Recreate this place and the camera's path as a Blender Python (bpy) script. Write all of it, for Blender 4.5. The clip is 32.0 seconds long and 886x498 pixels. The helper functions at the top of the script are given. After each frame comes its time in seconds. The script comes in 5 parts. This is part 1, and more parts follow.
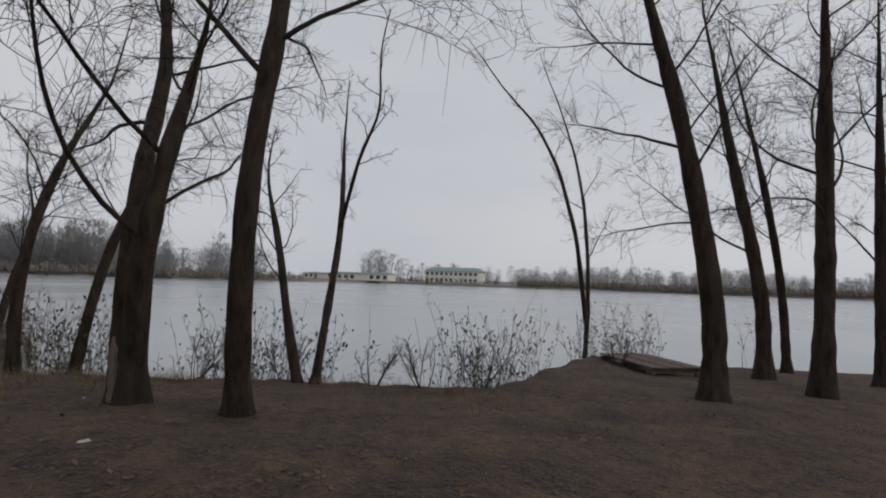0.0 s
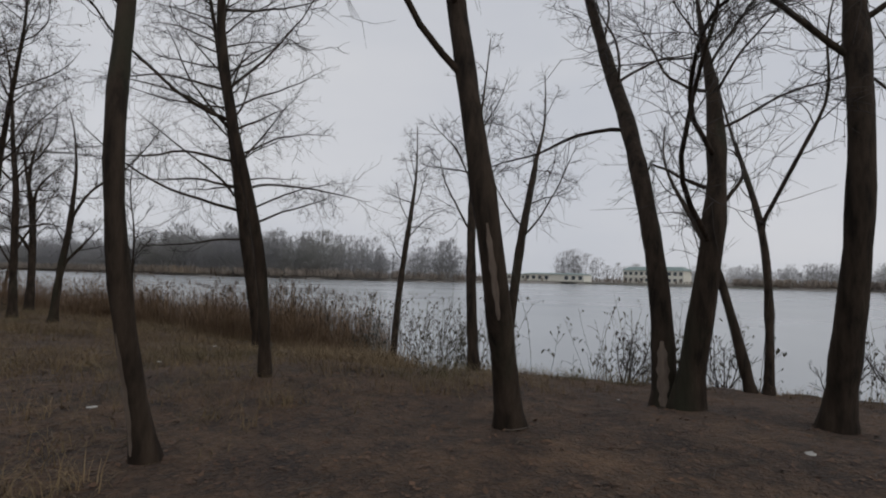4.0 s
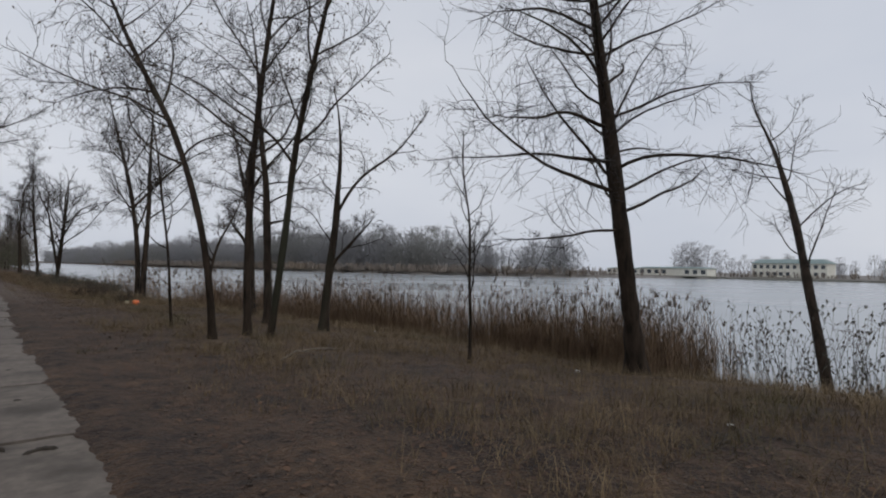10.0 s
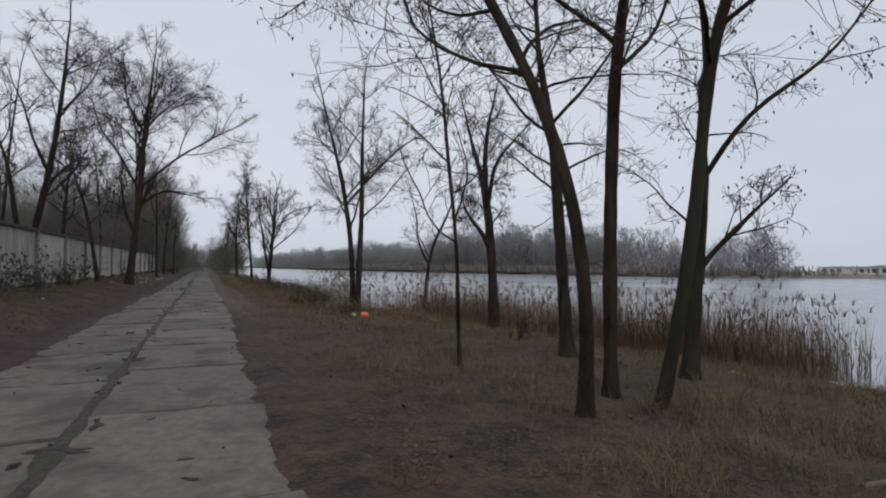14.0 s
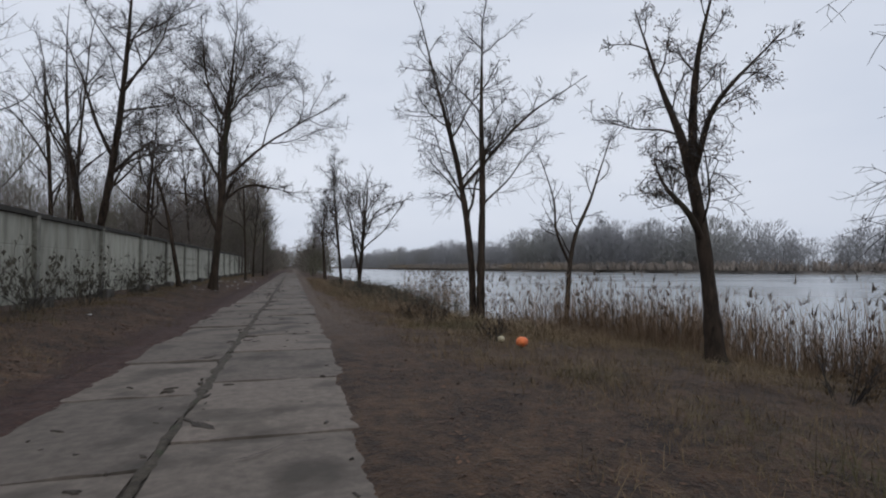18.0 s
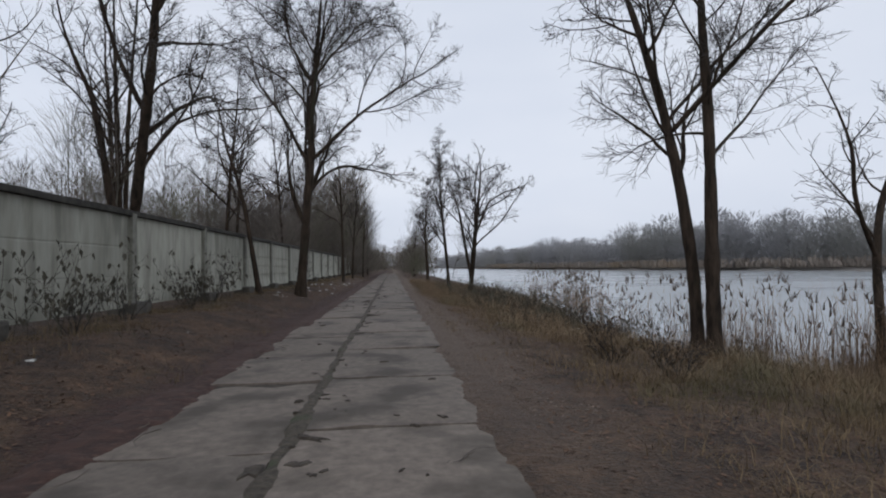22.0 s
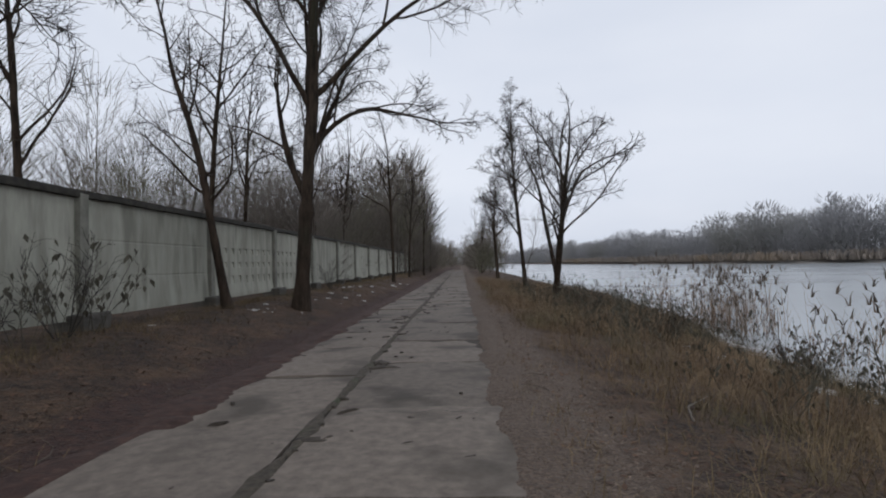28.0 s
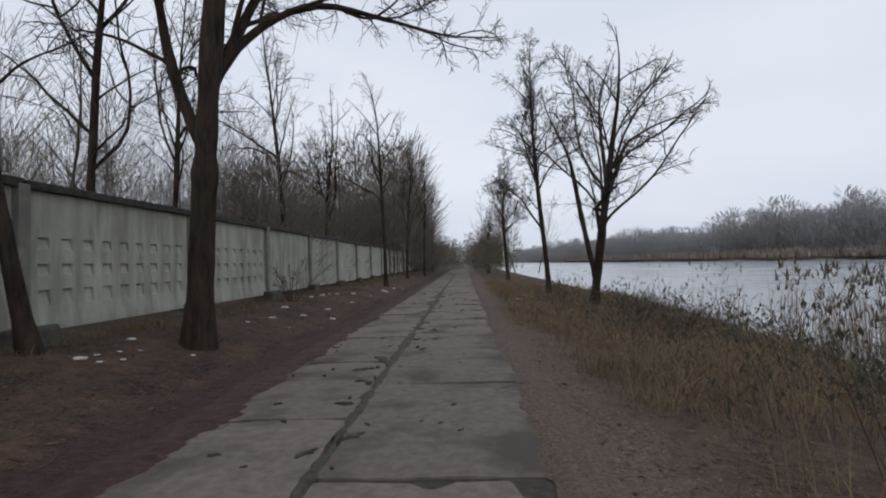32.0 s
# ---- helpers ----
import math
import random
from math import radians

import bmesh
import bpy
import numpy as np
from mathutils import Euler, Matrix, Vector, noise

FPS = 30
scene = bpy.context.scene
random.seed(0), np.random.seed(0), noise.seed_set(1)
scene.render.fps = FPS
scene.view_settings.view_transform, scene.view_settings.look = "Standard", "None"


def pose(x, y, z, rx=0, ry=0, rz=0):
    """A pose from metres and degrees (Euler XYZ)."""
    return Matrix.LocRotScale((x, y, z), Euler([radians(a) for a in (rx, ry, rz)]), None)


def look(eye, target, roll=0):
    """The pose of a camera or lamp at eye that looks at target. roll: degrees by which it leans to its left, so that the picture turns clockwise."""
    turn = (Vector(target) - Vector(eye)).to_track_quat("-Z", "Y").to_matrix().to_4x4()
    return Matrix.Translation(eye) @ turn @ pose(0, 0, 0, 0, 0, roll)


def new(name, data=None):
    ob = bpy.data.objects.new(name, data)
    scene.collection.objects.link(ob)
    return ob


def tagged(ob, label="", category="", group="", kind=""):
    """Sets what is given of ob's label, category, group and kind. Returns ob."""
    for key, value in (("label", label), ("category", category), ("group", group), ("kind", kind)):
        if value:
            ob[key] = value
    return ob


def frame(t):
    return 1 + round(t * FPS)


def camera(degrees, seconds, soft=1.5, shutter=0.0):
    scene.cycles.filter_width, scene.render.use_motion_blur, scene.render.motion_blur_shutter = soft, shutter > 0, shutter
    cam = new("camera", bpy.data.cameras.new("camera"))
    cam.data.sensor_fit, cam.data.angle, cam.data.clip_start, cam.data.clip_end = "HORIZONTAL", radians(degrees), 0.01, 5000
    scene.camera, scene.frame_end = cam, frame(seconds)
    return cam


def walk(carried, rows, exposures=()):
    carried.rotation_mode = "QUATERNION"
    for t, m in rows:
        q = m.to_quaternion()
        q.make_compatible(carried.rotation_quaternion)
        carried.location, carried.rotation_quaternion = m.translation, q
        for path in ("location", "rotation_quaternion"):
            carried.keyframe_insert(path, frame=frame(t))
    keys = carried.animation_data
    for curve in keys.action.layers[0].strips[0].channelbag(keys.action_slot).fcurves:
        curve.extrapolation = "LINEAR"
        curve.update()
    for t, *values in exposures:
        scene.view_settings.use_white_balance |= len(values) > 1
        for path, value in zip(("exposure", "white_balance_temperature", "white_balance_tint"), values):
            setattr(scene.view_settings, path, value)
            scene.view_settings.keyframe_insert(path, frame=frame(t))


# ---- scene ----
cam = camera(78.5, 32.0, soft=2.0)
PATH = [
    (0, (4.290, 2.200, 1.529), (6.165, 2.888, 1.641), 1.89),
    (0.5, (4.187, 2.813, 1.508), (6.038, 3.565, 1.603), 2.16),
    (1, (4.092, 3.415, 1.487), (5.912, 4.237, 1.595), 1.92),
    (1.5, (4.013, 3.994, 1.466), (5.793, 4.901, 1.563), 1.60),
    (2, (3.938, 4.536, 1.445), (5.654, 5.559, 1.538), 1.67),
    (2.5, (3.781, 5.019, 1.430), (5.448, 6.120, 1.526), 0.91),
    (3, (3.436, 5.417, 1.426), (5.085, 6.546, 1.514), 0.75),
    (3.5, (2.864, 5.724, 1.434), (4.467, 6.914, 1.548), 0.52),
    (4, (2.312, 6.005, 1.451), (3.855, 7.274, 1.547), 1.34),
    (4.5, (1.982, 6.353, 1.469), (3.509, 7.640, 1.580), 0.71),
    (6.5, (0.865, 8.692, 1.488), (2.330, 10.052, 1.568), 2.54),
    (7, (0.642, 9.191, 1.488), (2.048, 10.611, 1.578), 2.40),
    (7.5, (0.495, 9.677, 1.484), (1.875, 11.122, 1.562), 1.63),
    (8, (0.422, 10.247, 1.477), (1.777, 11.716, 1.568), 1.34),
    (8.5, (0.461, 10.725, 1.471), (1.792, 12.215, 1.550), 0.96),
    (9, (0.529, 11.246, 1.463), (1.846, 12.749, 1.542), 0.70),
    (9.5, (0.547, 11.965, 1.464), (1.858, 13.474, 1.543), 0.83),
    (10, (0.516, 12.786, 1.465), (1.822, 14.300, 1.534), 1.02),
    (10.5, (0.464, 13.675, 1.467), (1.687, 15.254, 1.555), 0.90),
    (11, (0.491, 14.568, 1.461), (1.632, 16.208, 1.541), 1.15),
    (11.5, (0.581, 15.467, 1.451), (1.622, 17.172, 1.554), 1.36),
    (12, (0.657, 16.392, 1.444), (1.648, 18.127, 1.531), 1.25),
    (12.5, (0.683, 17.296, 1.446), (1.652, 19.043, 1.532), 1.27),
    (13, (0.678, 18.157, 1.446), (1.573, 19.945, 1.517), 0.58),
    (13.5, (0.664, 18.952, 1.434), (1.521, 20.758, 1.495), 0.74),
    (14, (0.649, 19.718, 1.425), (1.456, 21.547, 1.493), 0.46),
    (14.5, (0.612, 20.415, 1.426), (1.405, 22.250, 1.484), 0.04),
    (15, (0.591, 21.121, 1.433), (1.331, 22.978, 1.499), 0.28),
    (15.5, (0.590, 21.904, 1.445), (1.277, 23.781, 1.519), -0.24),
    (17.5, (0.717, 24.621, 1.479), (1.282, 26.538, 1.550), 0.60),
    (18, (0.686, 25.618, 1.480), (1.222, 27.544, 1.543), -0.18),
    (18.5, (0.612, 26.670, 1.484), (1.127, 28.601, 1.548), -0.05),
    (19, (0.544, 27.602, 1.483), (1.053, 29.535, 1.555), -0.04),
    (19.5, (0.513, 28.534, 1.459), (1.002, 30.472, 1.524), 0.07),
    (20, (0.488, 29.529, 1.430), (0.947, 31.475, 1.496), 0.09),
    (20.5, (0.506, 30.513, 1.405), (0.928, 32.467, 1.460), 0.16),
    (21, (0.536, 31.348, 1.405), (0.851, 33.322, 1.466), 0.19),
    (21.5, (0.559, 32.128, 1.429), (0.813, 34.111, 1.485), -1.09),
    (22, (0.552, 33.026, 1.461), (0.740, 35.016, 1.525), -0.75),
    (22.5, (0.596, 33.867, 1.477), (0.708, 35.863, 1.541), -1.60),
    (23, (0.690, 34.634, 1.494), (0.738, 36.632, 1.565), -1.25),
    (23.5, (0.770, 35.392, 1.510), (0.755, 37.391, 1.577), -1.64),
    (24, (0.921, 36.124, 1.522), (0.835, 38.121, 1.591), -1.86),
    (24.5, (1.028, 36.849, 1.523), (0.926, 38.845, 1.596), -1.46),
    (25, (1.071, 37.562, 1.523), (0.974, 39.558, 1.589), -1.05),
    (25.5, (1.053, 38.291, 1.522), (0.952, 40.288, 1.584), -0.89),
    (27.5, (1.073, 41.201, 1.451), (0.992, 43.199, 1.512), -1.53),
    (28, (1.090, 42.051, 1.439), (1.025, 44.049, 1.493), -1.37),
    (28.5, (1.164, 42.909, 1.426), (1.116, 44.907, 1.481), -1.40),
    (29, (1.140, 43.809, 1.415), (1.101, 45.808, 1.470), -1.33),
    (29.5, (1.104, 44.670, 1.426), (1.074, 46.669, 1.487), -1.68),
    (30, (1.069, 45.443, 1.441), (1.034, 47.441, 1.506), -1.35),
    (30.5, (1.058, 46.193, 1.466), (1.019, 48.192, 1.532), -1.77),
    (31, (1.047, 47.001, 1.486), (1.007, 49.000, 1.545), -1.53),
    (31.5, (0.934, 47.800, 1.489), (0.897, 49.800, 1.539), -1.57),
    (32, (0.847, 48.620, 1.478), (0.772, 50.618, 1.528), -1.67),
]
walk(cam, [(t, look(eye, target, roll)) for t, eye, target, roll in PATH], [(0, -0.18, 6700, 10), (3, -0.16, 6680, 10), (4.5, -0.09, 6640, 10), (9, -0.02, 6450, 10), (13, 0.04, 6320, 10), (21, 0.19, 6180, 10), (28, 0.24, 6260, 10), (32, 0.24, 6260, 10)])

# ---------------------------------------------------------------- light
world = bpy.data.worlds.new("overcast_sky")
scene.world = world
world.use_nodes = True
wn, wl = world.node_tree.nodes, world.node_tree.links
wn.clear()
sky = wn.new("ShaderNodeTexSky")
sky.sky_type = "NISHITA"
sky.sun_disc = False
sky.sun_elevation, sky.sun_rotation = radians(35), radians(160)
sky.dust_density, sky.air_density, sky.ozone_density = 4.0, 1.0, 1.0
grey = wn.new("ShaderNodeHueSaturation")
grey.inputs["Saturation"].default_value = 0.10
wl.new(sky.outputs[0], grey.inputs["Color"])
wcoord = wn.new("ShaderNodeTexCoord")
wmap = wn.new("ShaderNodeMapping")
wmap.inputs["Scale"].default_value = (1.0, 1.0, 3.0)
wl.new(wcoord.outputs["Generated"], wmap.inputs["Vector"])
cloud = wn.new("ShaderNodeTexNoise")
cloud.inputs["Scale"].default_value, cloud.inputs["Detail"].default_value = 1.6, 4.0
wl.new(wmap.outputs[0], cloud.inputs["Vector"])
ramp = wn.new("ShaderNodeValToRGB")
ramp.color_ramp.elements[0].position, ramp.color_ramp.elements[0].color = 0.3, (5.3, 5.65, 6.4, 1)
ramp.color_ramp.elements[1].position, ramp.color_ramp.elements[1].color = 0.75, (6.4, 6.6, 7.1, 1)
wl.new(cloud.outputs["Fac"], ramp.inputs["Fac"])
veil = wn.new("ShaderNodeMixRGB")
veil.inputs["Fac"].default_value = 0.85
wl.new(grey.outputs["Color"], veil.inputs["Color1"])
wl.new(ramp.outputs["Color"], veil.inputs["Color2"])
back = wn.new("ShaderNodeBackground")
back.inputs["Strength"].default_value = 0.112
wl.new(veil.outputs[0], back.inputs["Color"])
wout = wn.new("ShaderNodeOutputWorld")
wl.new(back.outputs[0], wout.inputs["Surface"])
sun_lamp = bpy.data.lights.new("sun", "SUN")
sun_lamp.energy, sun_lamp.angle, sun_lamp.color = 0.5, radians(40), (1.0, 0.97, 0.93)
sun = new("sun", sun_lamp)
sun.matrix_world = pose(0, 0, 30, 55, 0, -20)


# ---------------------------------------------------------------- materials
def material(name, low, high, scale=4.0, rough=0.85, bump=0.3, spots=None, spot_scale=1.0, spot_at=0.6, stretch=(1, 1, 1), detail=8.0,
             vary=0.0, local=False):
    """A matt surface of two colours in noise, with a second, larger noise of a third colour and fine relief."""
    m = bpy.data.materials.new(name)
    m.use_nodes = True
    n, l = m.node_tree.nodes, m.node_tree.links
    b = n["Principled BSDF"]
    b.inputs["Roughness"].default_value = rough
    if local:
        pos = n.new("ShaderNodeTexCoord").outputs["Object"]
    else:
        pos = n.new("ShaderNodeNewGeometry").outputs["Position"]
    mp = n.new("ShaderNodeMapping")
    mp.inputs["Scale"].default_value = stretch
    l.new(pos, mp.inputs["Vector"])
    t = n.new("ShaderNodeTexNoise")
    t.inputs["Scale"].default_value, t.inputs["Detail"].default_value, t.inputs["Roughness"].default_value = scale, detail, 0.65
    l.new(mp.outputs[0], t.inputs["Vector"])
    r = n.new("ShaderNodeValToRGB")
    r.color_ramp.elements[0].position, r.color_ramp.elements[0].color = 0.32, (*low, 1)
    r.color_ramp.elements[1].position, r.color_ramp.elements[1].color = 0.68, (*high, 1)
    l.new(t.outputs["Fac"], r.inputs["Fac"])
    colour = r.outputs["Color"]
    if spots:
        t2 = n.new("ShaderNodeTexNoise")
        t2.inputs["Scale"].default_value, t2.inputs["Detail"].default_value = spot_scale, 6.0
        l.new(mp.outputs[0], t2.inputs["Vector"])
        r2 = n.new("ShaderNodeValToRGB")
        r2.color_ramp.elements[0].position, r2.color_ramp.elements[0].color = spot_at - 0.07, (0, 0, 0, 1)
        r2.color_ramp.elements[1].position, r2.color_ramp.elements[1].color = spot_at + 0.07, (1, 1, 1, 1)
        l.new(t2.outputs["Fac"], r2.inputs["Fac"])
        mx = n.new("ShaderNodeMixRGB")
        l.new(r2.outputs["Color"], mx.inputs["Fac"])
        l.new(colour, mx.inputs["Color1"])
        mx.inputs["Color2"].default_value = (*spots, 1)
        colour = mx.outputs[0]
    if vary:
        info = n.new("ShaderNodeObjectInfo")
        isl = n.new("ShaderNodeNewGeometry")
        add = n.new("ShaderNodeMath")
        l.new(info.outputs["Random"], add.inputs[0])
        l.new(isl.outputs["Random Per Island"], add.inputs[1])
        rng = n.new("ShaderNodeMapRange")
        rng.inputs["From Max"].default_value = 2.0
        rng.inputs["To Min"].default_value, rng.inputs["To Max"].default_value = 1 - vary, 1 + vary
        l.new(add.outputs[0], rng.inputs["Value"])
        hs = n.new("ShaderNodeHueSaturation")
        l.new(rng.outputs[0], hs.inputs["Value"])
        l.new(colour, hs.inputs["Color"])
        colour = hs.outputs[0]
    l.new(colour, b.inputs["Base Color"])
    if bump:
        bm_ = n.new("ShaderNodeBump")
        bm_.inputs["Strength"].default_value, bm_.inputs["Distance"].default_value = bump, 0.03
        l.new(t.outputs["Fac"], bm_.inputs["Height"])
        l.new(bm_.outputs[0], b.inputs["Normal"])
    return m


def ground_material():
    """Soil under a mat of dead leaves: patches of soil and flattened grass, clods, and leaf flecks of their own tone."""
    m = bpy.data.materials.new("leaf_litter_soil")
    m.use_nodes = True
    n, l = m.node_tree.nodes, m.node_tree.links
    b = n["Principled BSDF"]
    b.inputs["Roughness"].default_value = 0.95
    pos = n.new("ShaderNodeNewGeometry").outputs["Position"]

    def noise_ramp(scale, detail, lo, hi, c0, c1):
        t = n.new("ShaderNodeTexNoise")
        t.inputs["Scale"].default_value, t.inputs["Detail"].default_value, t.inputs["Roughness"].default_value = scale, detail, 0.65
        l.new(pos, t.inputs["Vector"])
        r = n.new("ShaderNodeValToRGB")
        r.color_ramp.elements[0].position, r.color_ramp.elements[0].color = lo, (*c0, 1)
        r.color_ramp.elements[1].position, r.color_ramp.elements[1].color = hi, (*c1, 1)
        l.new(t.outputs["Fac"], r.inputs["Fac"])
        return t.outputs["Fac"], r.outputs["Color"]

    def blend(kind, fac, c1, c2):
        x = n.new("ShaderNodeMixRGB")
        x.blend_type = kind
        if isinstance(fac, float):
            x.inputs["Fac"].default_value = fac
        else:
            l.new(fac, x.inputs["Fac"])
        for k, c in ((1, c1), (2, c2)):
            if isinstance(c, tuple):
                x.inputs[k].default_value = (*c, 1)
            else:
                l.new(c, x.inputs[k])
        return x.outputs[0]

    _, soil = noise_ramp(0.9, 7.0, 0.36, 0.66, (0.030, 0.0176, 0.0110), (0.090, 0.0560, 0.0325))
    clod, tone = noise_ramp(4.2, 10.0, 0.32, 0.68, (0.36, 0.34, 0.34), (1.6, 1.52, 1.42))
    base = blend("MULTIPLY", 1.0, soil, tone)
    cell = n.new("ShaderNodeTexVoronoi")
    cell.inputs["Scale"].default_value = 26.0
    shake = n.new("ShaderNodeTexNoise")
    shake.inputs["Scale"].default_value, shake.inputs["Detail"].default_value = 9.0, 3.0
    l.new(pos, shake.inputs["Vector"])
    moved = n.new("ShaderNodeMixRGB")
    moved.blend_type = "ADD"
    moved.inputs["Fac"].default_value = 0.16
    l.new(pos, moved.inputs[1])
    l.new(shake.outputs["Color"], moved.inputs[2])
    l.new(moved.outputs[0], cell.inputs["Vector"])
    split = n.new("ShaderNodeSeparateColor")
    l.new(cell.outputs["Color"], split.inputs[0])
    pick = n.new("ShaderNodeValToRGB")
    pick.color_ramp.elements[0].position, pick.color_ramp.elements[0].color = 0.74, (0, 0, 0, 1)
    pick.color_ramp.elements[1].position, pick.color_ramp.elements[1].color = 0.80, (1, 1, 1, 1)
    l.new(split.outputs[0], pick.inputs["Fac"])
    dark = n.new("ShaderNodeValToRGB")
    dark.color_ramp.elements[0].position, dark.color_ramp.elements[0].color = 0.20, (0.78, 0.77, 0.77, 1)
    dark.color_ramp.elements[1].position, dark.color_ramp.elements[1].color = 0.30, (1, 1, 1, 1)
    l.new(split.outputs[1], dark.inputs["Fac"])
    base = blend("MULTIPLY", 1.0, base, dark.outputs["Color"])
    half = n.new("ShaderNodeMath")
    half.operation = "MULTIPLY"
    half.inputs[1].default_value = 0.3
    l.new(pick.outputs["Color"], half.inputs[0])
    base = blend("MIX", half.outputs[0], base, (0.120, 0.068, 0.040))
    far = n.new("ShaderNodeSeparateXYZ")
    l.new(pos, far.inputs[0])
    # Beyond the river the ground turns pale: haze put into a dry-grass colour.
    hazed_meadow = n.new("ShaderNodeMapRange")
    hazed_meadow.inputs["From Min"].default_value, hazed_meadow.inputs["From Max"].default_value = 90.0, 110.0
    l.new(far.outputs[0], hazed_meadow.inputs["Value"])
    _, straw = noise_ramp(0.2, 5.0, 0.3, 0.7, (0.17, 0.155, 0.14), (0.25, 0.23, 0.21))
    base = blend("MIX", hazed_meadow.outputs[0], base, straw)

    def span(socket, a0, a1):
        """1 where the shaken coordinate has passed from a0 to a1, else 0."""
        wob = n.new("ShaderNodeMath")
        wob.operation = "MULTIPLY_ADD"
        wob.inputs[1].default_value, wob.inputs[2].default_value = 1.5, -0.75
        l.new(edge.outputs["Fac"], wob.inputs[0])
        add = n.new("ShaderNodeMath")
        l.new(socket, add.inputs[0])
        l.new(wob.outputs[0], add.inputs[1])
        mr = n.new("ShaderNodeMapRange")
        mr.inputs["From Min"].default_value, mr.inputs["From Max"].default_value = a0, a1
        l.new(add.outputs[0], mr.inputs["Value"])
        return mr.outputs[0]

    def both(a, c):
        x = n.new("ShaderNodeMath")
        x.operation = "MULTIPLY"
        l.new(a, x.inputs[0])
        l.new(c, x.inputs[1])
        return x.outputs[0]

    edge = n.new("ShaderNodeTexNoise")
    edge.inputs["Scale"].default_value, edge.inputs["Detail"].default_value = 1.4, 6.0
    l.new(pos, edge.inputs["Vector"])
    east, north = far.outputs[0], far.outputs[1]
    # trodden gravel beside the straight part of the road
    _, gravel = noise_ramp(30.0, 6.0, 0.34, 0.66, (0.058, 0.040, 0.029), (0.152, 0.110, 0.081))
    strip = both(both(span(east, 2.9, 2.2), span(east, 0.8, 0.9)), span(north, 34.0, 42.0))
    base = blend("MIX", strip, base, gravel)
    # wet red-brown mud along the other rim
    _, mud = noise_ramp(9.0, 8.0, 0.34, 0.68, (0.020, 0.0088, 0.0060), (0.062, 0.029, 0.020))
    wet = both(both(span(east, -2.75, -2.35), span(east, -1.0, -1.1)), span(north, 16.0, 20.0))
    base = blend("MIX", wet, base, mud)
    l.new(base, b.inputs["Base Color"])
    total = n.new("ShaderNodeMath")
    l.new(clod, total.inputs[0])
    l.new(cell.outputs["Distance"], total.inputs[1])
    bp = n.new("ShaderNodeBump")
    bp.inputs["Strength"].default_value, bp.inputs["Distance"].default_value = 1.0, 0.035
    l.new(total.outputs[0], bp.inputs["Height"])
    l.new(bp.outputs[0], b.inputs["Normal"])
    return m


M_GROUND = ground_material()
M_BARK = material("dark_bark", (0.011, 0.0082, 0.0062), (0.054, 0.039, 0.028), 9.0, 0.9, 1.0, (0.036, 0.036, 0.024), 1.3, 0.66, (1, 1, 0.22))
M_BARK.node_tree.nodes["Principled BSDF"].inputs["Specular IOR Level"].default_value = 0.15
M_BARK_PALE = material("scarred_wood", (0.085, 0.062, 0.047), (0.18, 0.14, 0.11), 12.0, 0.9, 0.6, None, 1, 0.6, (1, 1, 0.2))
M_TWIG = material("twigs", (0.016, 0.013, 0.012), (0.046, 0.038, 0.032), 3.0, 0.9, 0.0)
M_LEAF = material("dead_leaves", (0.045, 0.030, 0.018), (0.10, 0.065, 0.035), 6.0, 0.9, 0.0, vary=0.4)
M_SLAB = material("worn_concrete", (0.086, 0.070, 0.056), (0.158, 0.130, 0.107), 8.0, 0.88, 0.22, (0.054, 0.044, 0.034), 1.1, 0.57, vary=0.22)
M_JOINT = material("joint_soil", (0.020, 0.015, 0.011), (0.062, 0.050, 0.037), 8.0, 0.95, 0.8)
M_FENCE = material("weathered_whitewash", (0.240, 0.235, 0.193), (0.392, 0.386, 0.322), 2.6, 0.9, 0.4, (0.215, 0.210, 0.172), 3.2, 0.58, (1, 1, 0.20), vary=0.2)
M_POST = material("fence_concrete", (0.13, 0.127, 0.105), (0.24, 0.235, 0.195), 4.0, 0.92, 0.4, (0.14, 0.135, 0.115), 1.5, 0.6)
M_MUD = material("wet_soil", (0.018, 0.0080, 0.0055), (0.056, 0.026, 0.018), 7.0, 0.95, 1.0, (0.068, 0.035, 0.025), 12.0, 0.62)
M_SEAM = material("seam_soil", (0.026, 0.020, 0.014), (0.078, 0.064, 0.046), 11.0, 0.95, 1.0, (0.040, 0.046, 0.022), 3.0, 0.62)
M_DEADTWIG = material("dead_twig", (0.045, 0.036, 0.028), (0.115, 0.092, 0.072), 6.0, 0.9, 0.2)
M_CAP = material("dark_coping", (0.018, 0.017, 0.014), (0.055, 0.050, 0.041), 5.0, 0.95, 0.6)
M_FOOT = material("damp_concrete", (0.045, 0.042, 0.036), (0.11, 0.10, 0.085), 5.0, 0.95, 0.5)
M_REED = material("dry_reed", (0.108, 0.063, 0.036), (0.25, 0.168, 0.100), 2.0, 0.9, 0.0, vary=0.45)
M_PLUME = material("reed_plume", (0.046, 0.035, 0.027), (0.105, 0.080, 0.058), 4.0, 0.95, 0.0, vary=0.35)
M_GRASS = material("withered_grass", (0.070, 0.047, 0.025), (0.205, 0.145, 0.078), 2.0, 0.95, 0.0, (0.072, 0.064, 0.028), 0.5, 0.60, vary=0.45)
M_STRAW = material("tangled_straw", (0.074, 0.047, 0.027), (0.205, 0.140, 0.078), 2.0, 0.95, 0.0, (0.088, 0.076, 0.037), 0.5, 0.58, vary=0.45)
M_PEBBLE = material("pebbles", (0.075, 0.055, 0.042), (0.22, 0.168, 0.132), 6.0, 0.9, 0.2, vary=0.4)
